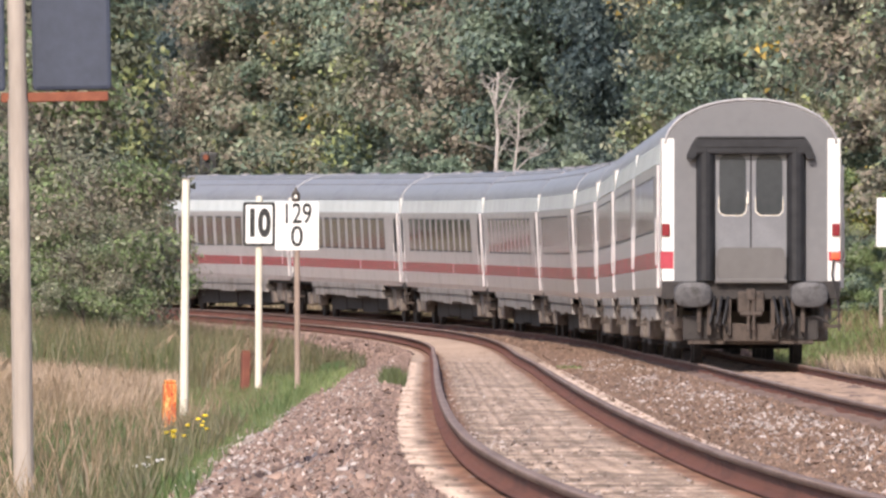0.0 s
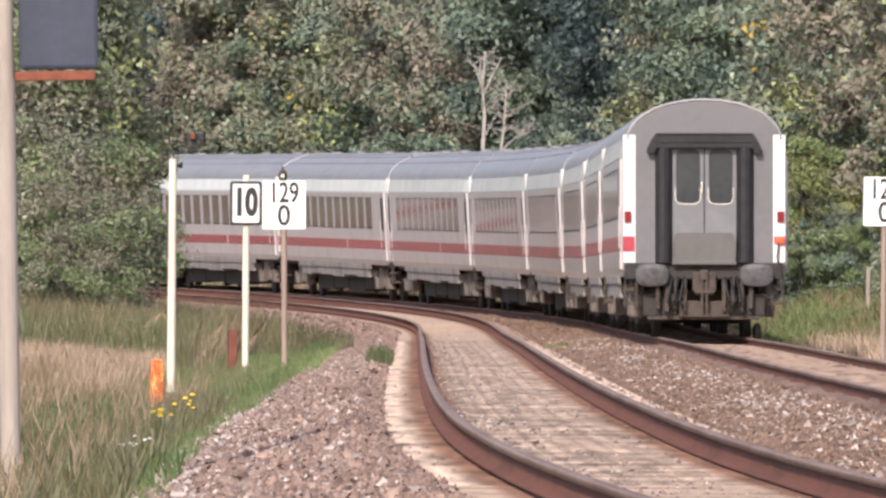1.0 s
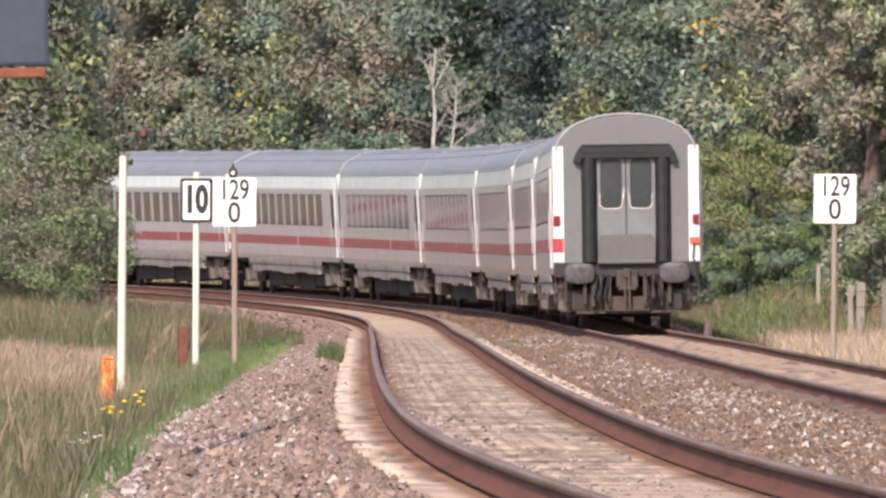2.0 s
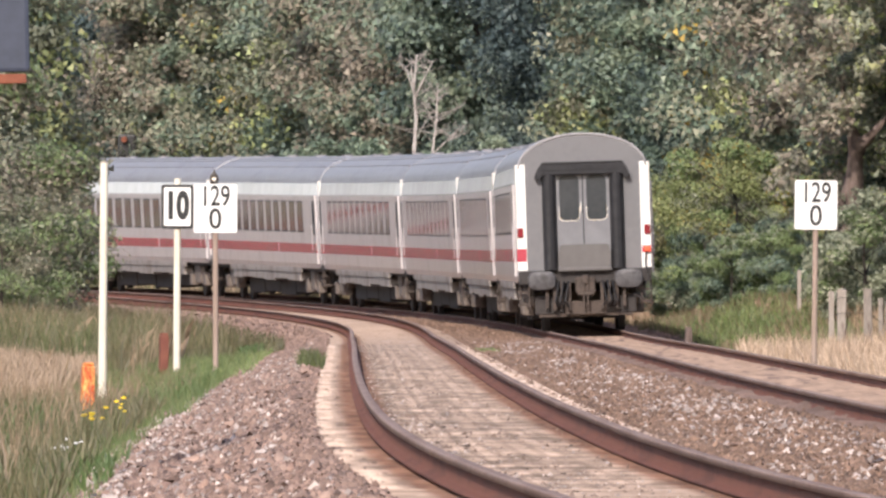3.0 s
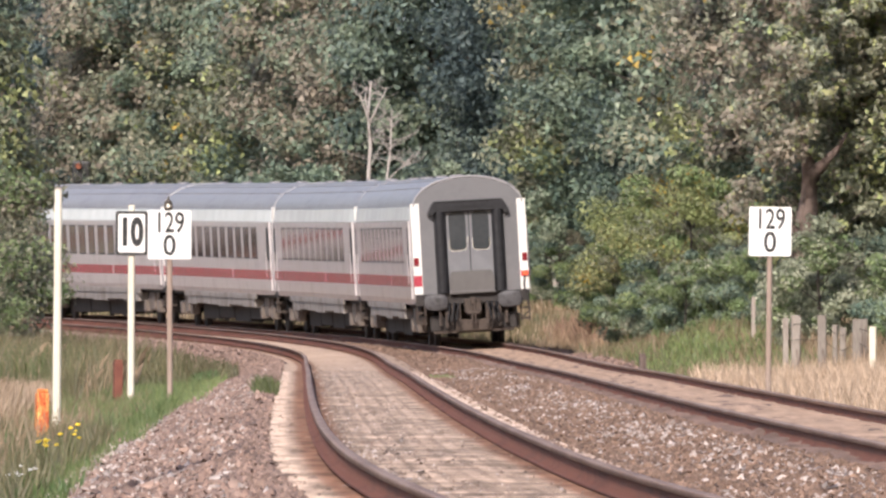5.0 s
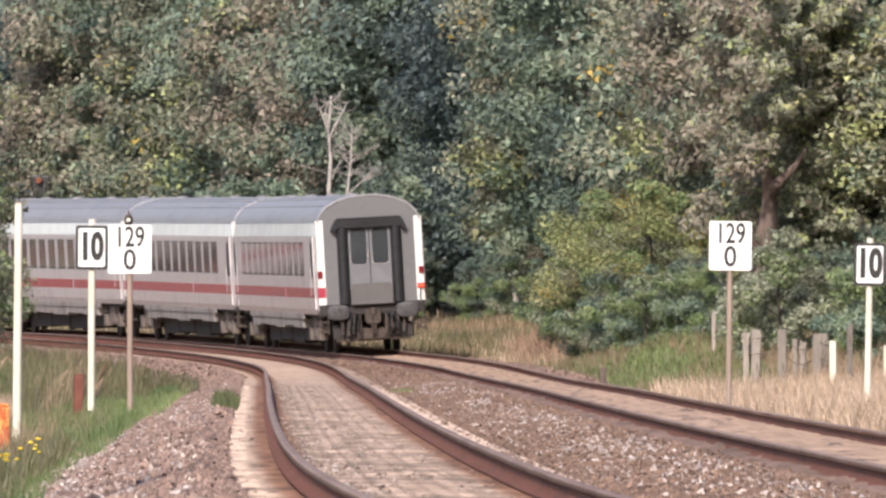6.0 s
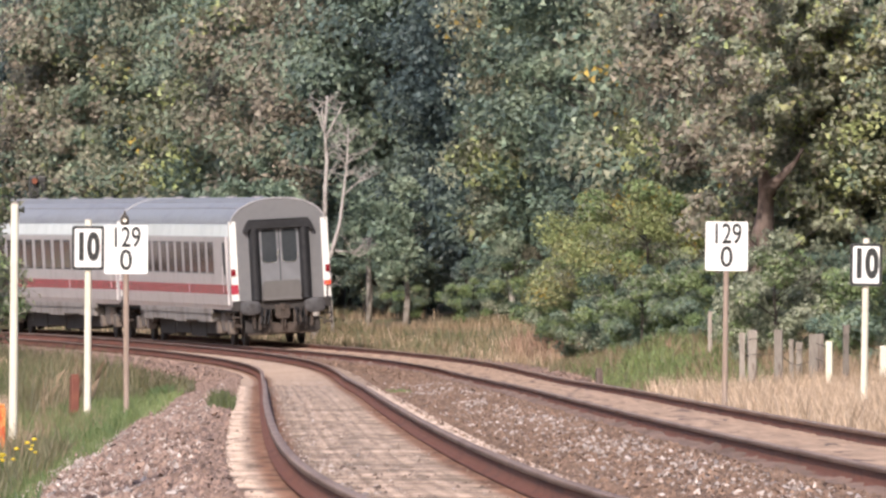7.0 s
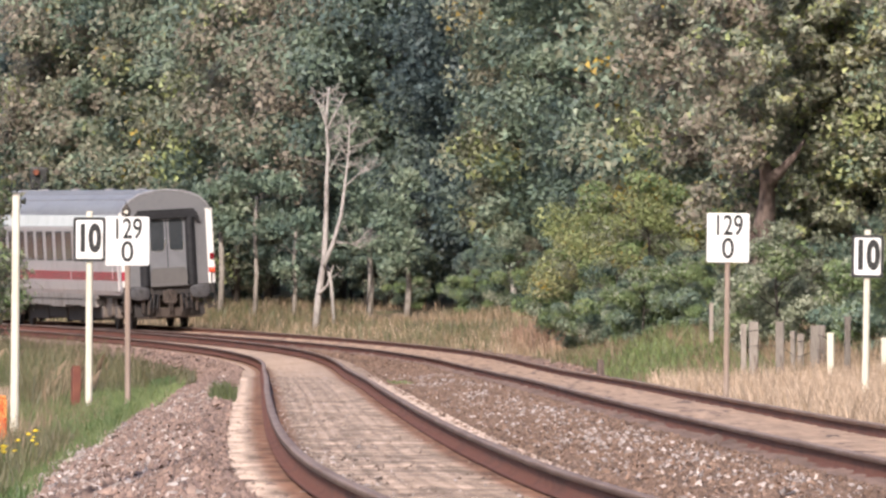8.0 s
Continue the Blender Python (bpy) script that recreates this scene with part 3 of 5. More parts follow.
        bm.faces.new(rings[-1])
        bm.faces.new(rings[0][::-1])
        put("buffer", bm, M["buffer_grey"], "worn grey buffer with an oval head", None, False)
        bm = mb()
        box(bm, s * 1.10, s * 1.36, y + 0.05, y + 0.35, 0.55, 0.60)
        box(bm, s * 1.10, s * 1.36, y + 0.05, y + 0.35, 0.80, 0.84)
        box(bm, s * 1.12, s * 1.15, y + 0.02, y + 0.06, 0.5, 1.0)
        box(bm, s * 1.31, s * 1.34, y + 0.02, y + 0.06, 0.5, 1.0)
        put("corner_step", bm, M["rust_brown"], "rust-brown shunter's step")
        bm = mb()
        box(bm, s * 0.42, s * 1.02, y + 0.1, y + 0.22, 0.36, 0.74, 0.03)
        put("guard_plate", bm, M["under_dark"], "dark guard plate over the rail")
        bm = mb()
        for i in range(3):
            x = s * (0.34 + 0.10 * i)
            pipe(bm, [(x, y - 0.02, 1.02), (x + s * 0.03, y - 0.16, 0.86), (x + s * 0.08, y - 0.17, 0.62), (x + s * 0.02, y - 0.08, 0.52)], [0.022] * 4, 6)
        put("brake_hose", bm, M["rubber"], "black brake hoses")
        bm = mb()
        for i in range(4):
            box(bm, s * (0.30 + 0.15 * i), s * (0.36 + 0.15 * i), y - 0.06, y + 0.2, 0.44 + 0.05 * (i % 2), 0.98)
        put("bracket", bm, M["rust_brown"])
    bm = mb()
    box(bm, -0.20, 0.20, y - 0.10, y + 0.1, 0.78, 1.10, 0.03)
    box(bm, -0.07, 0.07, y - 0.17, y - 0.05, 0.96, 1.14, 0.03)
    box(bm, -0.06, -0.02, y - 0.15, y - 0.09, 0.50, 1.0, 0.01)
    box(bm, 0.02, 0.06, y - 0.15, y - 0.09, 0.50, 1.0, 0.01)
    rod(bm, (-0.16, y - 0.12, 0.76), (0.16, y - 0.12, 0.76), 0.035)
    put("coupling", bm, M["rust_brown"], "rust-brown screw coupling and draw hook")
    bm = mb()
    box(bm, -0.42, 0.42, y + 0.02, y + 0.12, 0.34, 0.62, 0.03)
    box(bm, -0.95, 0.95, y + 0.12, y + 0.2, 0.30, 0.42, 0.02)
    put("crossbeam", bm, M["rust_brown"], "rusty lower crossbeam")


def bogie(coach, yc):
    bm = bmesh.new()
    for s in (-1, 1):
        box(bm, s * 0.98, s * 1.14, yc - 1.7, yc + 1.7, 0.52, 0.72, 0.03)
        box(bm, s * 0.96, s * 1.2, yc - 0.45, yc + 0.45, 0.40, 0.95, 0.05)
        for dy in (-1.25, 1.25):
            box(bm, s * 0.98, s * 1.22, yc + dy - 0.22, yc + dy + 0.22, 0.34, 0.70, 0.05)
        for dy in (-0.75, 0.75):
            rod(bm, (s * 1.1, yc + dy, 0.42), (s * 1.1, yc + dy, 0.9), 0.06, n=8)
    box(bm, -1.0, 1.0, yc - 0.3, yc + 0.3, 0.5, 0.8)
    b = part("bogie", bm, M["bogie_brown"], coach, "brown steel bogie")
    for dy in (-1.25, 1.25):
        bm = bmesh.new()
        for s in (-1, 1):
            rod(bm, (s * 0.69, yc + dy, 0.46), (s * 0.82, yc + dy, 0.46), 0.46, n=28)
        rod(bm, (-0.8, yc + dy, 0.46), (0.8, yc + dy, 0.46), 0.08)
        part("wheelset", bm, M["under_dark"], b)


def coach_thing():
    coach = tagged(new("railway_coach"), "light grey passenger coach with a red stripe, running on the track", "railway coach", "coaches of the train")
    L, e = BODY_L, BODY_L / 2
    bm = bmesh.new()
    loft(bm, body_section(), [(-e, 0.955, 0.03), (-e + 0.12, 0.968, 0.0), (-e + 1.3, 1, 0), (e - 1.3, 1, 0), (e - 0.12, 0.968, 0.0), (e, 0.955, 0.03)])
    body = part("body", bm, M["coach_grey"], coach, "light grey steel body")
    bm = bmesh.new()
    roof_pts = [(x * 1.006, z + 0.008) for x, z in body_section()[5:]]
    rings = []
    for y in (-e - 0.012, -e + 0.12, -e + 1.3, e - 1.3, e - 0.12, e + 0.012):
        k = 1 - 0.040 * max(0, 1 - (e - abs(y)) / 1.3)
        full = roof_pts + [(-x, z) for x, z in roof_pts[-2::-1]]
        rings.append([bm.verts.new((x * k, y, z)) for x, z in full])
    for a, b in zip(rings, rings[1:]):
        for i in range(len(a) - 1):
            bm.faces.new((a[i], a[i + 1], b[i + 1], b[i]))
    roof = part("roof", bm, M["roof_grey"], coach, "dull blue-grey ribbed roof", True)
    for s in (-1, 1):
        for f in (0.42, 0.62, 0.80):
            i = 5 + int(round(f * 9))
            x, z = body_section()[i]
            bm = bmesh.new()
            box(bm, s * x - 0.02, s * x + 0.02, -e + 0.5, e - 0.5, z - 0.01, z + 0.022)
            part("roof_rib", bm, M["roof_grey"], roof)
    for yv in (-9.0, -3.0, 3.5, 9.5):
        bm = bmesh.new()
        rod(bm, (0, yv, 3.97), (0, yv, 4.04), 0.16, n=12)
        part("roof_vent", bm, M["roof_grey"], roof)
    for s in (-1, 1):
        bm = bmesh.new()
        rings = []
        for y in (-e + 0.01, -e + 1.3, e - 1.3, e - 0.01):
            k = 1 - 0.042 * max(0, 1 - (e - abs(y)) / 1.3)
            rings.append([bm.verts.new((s * x * k, y, z)) for x, z in ((1.416, 3.02), (1.406, 3.06), (1.356, 3.325), (1.335, 3.37), (1.30, 3.33), (1.37, 3.03))])
        for a, b in zip(rings, rings[1:]):
            for i in range(6):
                bm.faces.new((a[i], a[(i + 1) % 6], b[(i + 1) % 6], b[i]))
        bm.faces.new(rings[0])
        bm.faces.new(rings[-1][::-1])
        part("cantrail_band", bm, M["band_white"], coach, "white band below the roof")
        bm = bmesh.new()
        cuts = [-e + 1.3, -4.0, -3.75, e - 1.3]
        for a, b in ((0, 1), (2, 3)):
            side_plate(bm, s, cuts[a], cuts[b], 1.45, 1.70, 0.004, 0.02)
        part("side_stripe", bm, M["coach_red"], coach, "red stripe along the side")
        bm = bmesh.new()
        side_plate(bm, s, -e + 4.6, e - 4.6, 0.90, 1.04, -0.03, 0.05)
        part("skirt", bm, M["skirt_grey"], coach, "dirty grey lower skirt")
        for y0, y1, low in ((-7.9, -5.1, 0.66), (-5.05, -2.0, 0.70), (-1.95, 0.6, 0.64), (0.65, 3.2, 0.68), (3.25, 5.6, 0.70), (5.65, 7.9, 0.66)):
            bm = bmesh.new()
            side_plate(bm, s, y0, y1, low, 0.905, -0.06, 0.3, bevel=0.02)
            part("skirt_panel", bm, M["skirt_grey"], coach, "dirty underfloor locker" if low < 0.65 else "")
        for i in range(11):
            yc = -9.15 + 1.83 * i
            bm = bmesh.new()
            side_plate(bm, s, yc - 0.63, yc + 0.63, 2.00, 2.86, 0.004, 0.02)
            win = part("window", bm, M["rubber"], coach)
            bm = bmesh.new()
            side_plate(bm, s, yc - 0.59, yc + 0.59, 2.04, 2.82, 0.009, 0.012)
            part("pane", bm, M["glass"], win)
        for q in (-1, 1):
            yd = q * (e - 0.85)
            bm = bmesh.new()
            side_plate(bm, s, yd - 0.42, yd + 0.42, 1.15, 3.0, 0.002, 0.045, bevel=0.006)
            d = part("side_door", bm, M["coach_grey"], coach)
            # Matt black pane: the shade of the recessed door is put into it.
            bm = bmesh.new()
            side_plate(bm, s, yd - 0.25, yd + 0.25, 1.95, 2.85, 0.008, 0.02)
            part("door_window", bm, M["rubber"], d)
            bm = bmesh.new()
            side_plate(bm, s, yd - 0.42, yd + 0.42, 1.45, 1.70, 0.006, 0.02)
            part("door_stripe", bm, M["coach_red"], d)
            for yy in (yd - 0.46, yd + 0.46):
                bm = bmesh.new()
                rod(bm, (s * 1.415, yy, 1.5), (s * 1.415, yy, 2.2), 0.009, n=6)
                part("grab_rail", bm, M["coach_grey"], d)
    # Equipment boxes reach low and near-black to stand for the shade under the train.
    for yc, low in ((-5.6, 0.22), (-1.95, 0.13), (1.75, 0.20), (5.4, 0.15)):
        bm = bmesh.new()
        box(bm, -0.98, 0.98, yc - 1.75, yc + 1.75, low + 0.08, 1.0, 0.04)
        part("equipment_box", bm, M["under_dark"], coach, "dark underfloor equipment box, lowered to stand for the shade under the train")
    bm = bmesh.new()
    box(bm, -1.2, 1.2, -e + 0.3, e - 0.3, 0.92, 1.03)
    part("underframe", bm, M["under_dark"], coach)
    bogie(coach, -9.5)
    bogie(coach, 9.5)
    coach_end(coach, -1)
    coach_end(coach, 1)
    return coach


SPEED, COACH, REAR = 26.41, 26.4, 232.9


def coach_pose(k, t):
    s = REAR + SPEED * t + COACH * (k + 0.5)
    a = line(s - 9.5, HALF)
    b = line(s + 9.5, HALF)
    p, q = (Vector([float(v) for v in w[:3]]) for w in (a, b))
    d = q - p
    m = (p + q) / 2
    lean = -math.degrees(CANT) * min(1, max(0, (s - 280) / 80))
    return pose(m.x, m.y, m.z, math.degrees(math.atan2(d.z, Vector((d.x, d.y)).length)), lean, math.degrees(math.atan2(-d.x, d.y)))


first = coach_thing()
coaches = [first] + [copy_thing(first, coach_pose(k, 0)) for k in range(1, 10)]
tagged(first, "last light grey coach of the train, showing its rear end")


def motions():
    """The train runs away from the camera round the bend at an even speed."""
    for k, c in enumerate(coaches):
        walk(c, [(0.5 * i, coach_pose(k, 0.5 * i)) for i in range(17)])


# ---- lineside things ----
def at(x8, y8, d):
    """A point at distance d on the last view's ray (x8, y8)."""
    f = 27406.0
    return Vector(((x8 - 784) / f * d, d, EYE - (y8 - 520) / f * d))


def letters(name, text, size, mat, parent, x, y, z, squeeze=1.0, bold=0.0):
    c = bpy.data.curves.new(name, "FONT")
    c.body, c.size, c.align_x, c.align_y, c.extrude, c.offset = text, size, "CENTER", "CENTER", 0.004, bold
    tmp = bpy.data.objects.new(name, c)
    scene.collection.objects.link(tmp)
    me = bpy.data.meshes.new_from_object(tmp.evaluated_get(bpy.context.evaluated_depsgraph_get()))
    bpy.data.objects.remove(tmp)
    me.materials.append(mat) if not me.materials else None
    me.materials[0] = mat
    me.transform(Matrix.Translation((x, y, z)) @ Matrix.Rotation(math.pi / 2, 4, "X") @ Matrix.Diagonal((squeeze, 1, 1, 1)))
    ob = new(name, me)
    ob.parent = parent
    return ob


def board_mesh(w, h, r, thick, y):
    bm = bmesh.new()
    rounded_plate(bm, 0, y, 0, w, h, r, thick)
    return bm


def sign(kind, foot, top, lean, label, post_mat, post_r, w, h, board_z, lamp=False):
    """foot: place; top: height of the post."""
    root = tagged(new("speed_sign" if kind == "10" else "distance_sign"), label, "railway sign", "lineside signs")
    root.matrix_basis = pose(*foot, 0, lean, 0)
    bm = bmesh.new()
    rod(bm, (0, 0, -0.5), (0, 0, top), post_r, n=12)
    part("post", bm, post_mat, root, "white painted post" if post_mat is M["post_white"] else "weathered brown post")
    if kind == "10":
        bm = board_mesh(w, h, 0.045, 0.02, -post_r - 0.025)
        bmesh.ops.translate(bm, verts=bm.verts, vec=(0, 0, board_z))
        b = part("board", bm, M["sign_black"], root, "board with a black rim")
        bm = board_mesh(w - 0.09, h - 0.09, 0.03, 0.006, -post_r - 0.031)
        bmesh.ops.translate(bm, verts=bm.verts, vec=(0, 0, board_z))
        part("board_face", bm, M["sign_white"], b, "white board face")
        letters("number", "10", 0.60, M["sign_black"], b, -0.01, -post_r - 0.034, board_z, 0.66, 0.030)
    else:
        bm = board_mesh(w, h, 0.03, 0.015, -post_r - 0.02)
        bmesh.ops.translate(bm, verts=bm.verts, vec=(0, 0, board_z))
        b = part("board", bm, M["sign_white"], root, "white number board")
        letters("number", "129", 0.47, M["sign_black"], b, 0, -post_r - 0.024, board_z + h * 0.235, 0.71, 0.006)
        letters("number", "0", 0.47, M["sign_black"], b, 0, -post_r - 0.024, board_z - h * 0.235, 0.92, 0.006)
    if lamp:
        bm = bmesh.new()
        bmesh.ops.create_uvsphere(bm, u_segments=14, v_segments=9, radius=0.085, matrix=Matrix.Translation((-0.02, 0, top + 0.08)) @ Matrix.Diagonal((0.9, 0.9, 1.25, 1)))
        rod(bm, (-0.02, 0, top + 0.16), (-0.02, 0, top + 0.24), 0.03, 0.01)
        part("finial", bm, M["bark"], root, "dark brown post cap")
        bm = bmesh.new()
        rod(bm, (-0.02, -0.09, top + 0.08), (-0.02, -0.075, top + 0.08), 0.035, n=12)
        part("finial_disc", bm, M["chrome"], root)
    return root


SIGN_D = 254.0
px = SIGN_D / 27406.0
p = at(157, 706, SIGN_D)
sign("10", p, 332 * px, 0.3, "white speed board with black rim on a white post in grass", M["post_white"], 0.056, 57 * px, 78 * px, (706 - 424) * px)
p = at(226, 696, SIGN_D)
sign("129", p, 312 * px, -0.1, "white distance board with dark cap on a brown post in grass", M["post_wood"], 0.045, 77 * px, 86 * px, (696 - 427) * px, lamp=True)
p = at(1285, 700, SIGN_D)
sign("129", p, 322 * px, 0.7, "white distance board on a brown post in dry grass", M["post_wood"], 0.045, 75 * px, 87 * px, (700 - 421) * px)
D2 = 240.0
q = D2 / 27406.0
p = at(1530, 752, D2)
sign("10", p, 345 * q, 1.0, "white speed board with black rim on a post in dry grass", M["post_white"], 0.052, 57 * q, 76 * q, (752 - 454) * q)

D3 = 187.0
r3 = D3 / 27406.0
bm = bmesh.new()
rod(bm, (0, 0, -0.6), (0, 0, 430 * r3), 0.052, 0.046, 12)
tall = tagged(new("marker_post"), "tall plain white painted post in the grass", "post")
part("post", bm, M["post_white"], tall)
bm = bmesh.new()
rod(bm, (0, 0, 430 * r3), (0, 0, 433 * r3), 0.05, 0.03, 12)
part("cap", bm, M["pole_grey"], tall)
p = at(25, 776, D3)
tall.matrix_basis = pose(p.x, p.y, p.z, 0, 0.5, 0)


def stub(place, h, w, mat, label, name="cable_marker"):
    root = tagged(new(name), label, "marker")
    bm = bmesh.new()
    box(bm, -w / 2, w / 2, -w / 2, w / 2, -0.4, h, 0.02)
    part("post", bm, mat, root)
    bm = bmesh.new()
    box(bm, -w * 0.42, w * 0.42, -w * 0.42, w * 0.42, h, h + 0.04, 0.015)
    part("cap", bm, mat, root)
    root.matrix_basis = pose(*place, 0, random.uniform(-2, 2), 15)
    return root


stub(at(-2, 806, 170), 0.62, 0.135, M["orange"], "faded orange cable marker beside the white post")
stub(at(134, 688, 250), 0.33, 0.14, M["red_marker"], "small rust-red marker stub in the grass")
stub(at(1063, 668, 262), 0.26, 0.11, M["bark_oak"], "short dark brown stub beside the far rail", "wooden_stub")

# foreground mast with the back of a sign plate
D4 = 112.0
r4 = D4 / 27406.0
mast = tagged(new("sign_mast"), "blurred grey mast carrying the dark blue back of a plate", "mast")
p = at(-258, 900, D4)
mast.matrix_basis = pose(p.x, p.y, p.z, 0, -0.9, 0)
bm = bmesh.new()
rod(bm, (0, 0, -1.0), (0, 0, 697 * r4), 0.074, n=16)
part("lower_pole", bm, M["pole_grey"], mast, "grey concrete-like pole")
bm = bmesh.new()
rod(bm, (0, 0, 697 * r4), (0, 0, 1300 * r4), 0.066, n=16)
part("upper_pole", bm, M["pole_grey"], mast)
bm = bmesh.new()
box(bm, 26 * r4, 166 * r4, 0.03, 0.09, 712 * r4, 1250 * r4, 0.03)
plate = part("plate", bm, M["plate_blue"], mast, "dark blue-grey plate")
bm = bmesh.new()
box(bm, -30 * r4, 160 * r4, 0.02, 0.10, 692 * r4, 709 * r4, 0.01)
part("plate_bracket", bm, M["plate_rust"], mast, "rust-brown bracket under the plate")
bm = bmesh.new()
box(bm, -60 * r4, -22 * r4, 0.03, 0.09, 712 * r4, 1250 * r4, 0.02)
part("plate_edge", bm, M["plate_blue"], mast)

# old pasture fence
fence = tagged(new("pasture_fence"), "weathered grey wooden fence posts with wire in dry grass", "fence")
fence_tops = []
for x8, top, w, d, tone in ((1316, 575, 9, 300, 0), (1334, 571, 15, 302, 0), (1380, 571, 15, 300, 0), (1404, 588, 8, 305, 0), (1417, 592, 9, 310, 0), (1447, 577, 26, 306, 1),
                            (1470, 590, 10, 295, 2), (1500, 562, 12, 298, 0), (1566, 600, 12, 298, 2), (1600, 570, 14, 298, 0), (1650, 575, 13, 300, 0)):
    bm = bmesh.new()
    w_m = w * d / 27406
    h = (690 - top) * d / 27406
    box(bm, -w_m / 2, w_m / 2, -w_m / 2, w_m / 2, 0, h, 0.012)
    for v in bm.verts:
        v.co.x += random.uniform(-0.012, 0.012) + 0.03 * (v.co.z / h) * random.choice((-1, 1)) * 0.4
        v.co.z += random.uniform(-0.03, 0.03) if v.co.z > h / 2 else 0
    o = part("fence_post", bm, M["post_white"] if tone == 2 else M["fence_wood"], fence)
    o.location = at(x8, 690, d)
    fence_tops.append(at(x8, top + 14, d))
for drop in (0.0, 0.30):
    bm = bmesh.new()
    pipe(bm, [v - Vector((0, 0.05, drop + 0.02 * math.sin(3 * i))) for i, v in enumerate(fence_tops)], [0.006] * len(fence_tops), 4)
    part("wire", bm, M["under_dark"], fence)
p = at(1259, 615, 334)
stub(p, 0.92, 0.085, M["pole_grey"], "small whitish boundary post at the wood's edge", "boundary_post")


# ---- trees, bushes and grass ----
def leaf_cards(centres, sizes, out=None, up=0.3):
    """Leaf sprays: one uneven three-cornered blade each, turned at random."""
    n = len(centres)
    nrm = RNG.standard_normal((n, 3))
    if out is not None:
        nrm = nrm * 0.75 + out
    nrm[:, 2] += up
    nrm += 0.55 * np.array(SUN_DIR)[None]   # leaves turn to the light
    nrm /= np.linalg.norm(nrm, axis=1, keepdims=True) + 1e-9
    t = np.cross(nrm, RNG.standard_normal((n, 3)))
    t /= np.linalg.norm(t, axis=1, keepdims=True) + 1e-9
    b = np.cross(nrm, t)
    s = sizes[:, None]
    w = 0.35 + 0.35 * RNG.random((n, 1))
    k = RNG.uniform(-0.3, 0.3, (n, 1))
    v = np.stack([centres - t * s * 0.55, centres + b * s * w + t * s * k, centres + t * s * (0.35 + 0.2 * RNG.random((n, 1))) - b * s * w], 1)
    f = np.arange(3 * n).reshape(n, 3)
    return v.reshape(-1, 3), f


def limb(bm, a, d, length, r, depth, tips, wander=0.25, n=6):
    pts, rad = [Vector(a)], [r]
    d = Vector(d).normalized()
    for i in range(4):
        d = (d + Vector((random.gauss(0, wander), random.gauss(0, wander), random.gauss(0.05, wander * 0.6))) * 0.5).normalized()
        pts.append(pts[-1] + d * length / 4)
        rad.append(r * (1 - 0.17 * (i + 1)))
    pipe(bm, pts, rad, n)
    tips.append(pts[-1])
    if depth:
        for j in range(random.choice((2, 3))):
            p = pts[random.choice((2, 3, 4))]
            side = Vector((random.gauss(0, 1), random.gauss(0, 1), random.gauss(0.35, 0.4))).normalized()
            limb(bm, p, d * 0.6 + side * 0.8, length * random.uniform(0.5, 0.75), r * 0.5, depth - 1, tips, wander, max(4, n - 1))


def tree(name, label, height, spread, low, n_leaf, leaf, mats, bark, seed, trunk_r=0.13, clumps=46):
    """Tapered trunk with limbs; a crown of leaf sprays in uneven clumps. mats: leaf materials with their share."""
    random.seed(seed)
    root = tagged(new(name), label, "bush" if "bush" in name else "tree", "trees of the wood")
    bm = bmesh.new()
    tips = []
    pts = [Vector((0, 0, -0.5))]
    for i in range(6):
        pts.append(Vector((random.gauss(0, 0.03) * height * 0.25, random.gauss(0, 0.03) * height * 0.25, height * 0.8 * (i + 1) / 6)))
    pipe(bm, pts, [trunk_r * (1.25 - 0.17 * i) for i in range(7)], 8)
    for i in range(9):
        k = random.uniform(0.3, 1.0)
        j = min(5, int(k * 6))
        p = pts[j].lerp(pts[j + 1], k * 6 - j if k < 1 else 1)
        a = random.uniform(0, 6.28)
        limb(bm, p, (math.cos(a), math.sin(a), 0.55), spread * 0.7, trunk_r * 0.4, 1, tips)
    part("trunk", bm, bark, root, "bark-covered trunk with limbs", True)
    # uneven clump centres inside an egg-shaped crown
    c = []
    while len(c) < clumps:
        v = RNG.uniform(-1, 1, 3)
        r = np.linalg.norm(v)
        if r > 1 or r < 0.35:
            continue
        z = (v[2] * 0.5 + 0.5) ** (1.12 if height > 12 else 1.0)
        wide = spread * (0.55 + 0.75 * math.sin(math.pi * min(1, 0.15 + 0.8 * z)) ** 0.8) / 1.3
        c.append((v[0] * wide, v[1] * wide, low + (height - low) * z))
    c = np.array(c)
    share = 0
    for mat, part_of in mats:
        m = int(n_leaf * part_of)
        mine = RNG.random(clumps) < max(0.3, part_of * 1.2) if part_of < 0.9 else np.ones(clumps, bool)
        if not mine.any():
            mine[0] = True
        pool = np.flatnonzero(mine)
        k = RNG.choice(pool, m)
        rad = (0.45 + 0.75 * RNG.random(clumps))[k] * spread * (0.38 if height > 6 else 0.28)
        off = RNG.standard_normal((m, 3))
        off /= np.linalg.norm(off, axis=1, keepdims=True)
        off *= (RNG.random((m, 1)) ** 0.45)
        off[:, 2] *= 0.62
        pos = c[k] + off * rad[:, None]
        pos[:, 2] = np.maximum(pos[:, 2], 0.05)
        v, f = leaf_cards(pos, leaf * (0.6 + 0.8 * RNG.random(m)), out=off * 0.9)
        from_arrays("crown", v, f, mat, root)
    return root


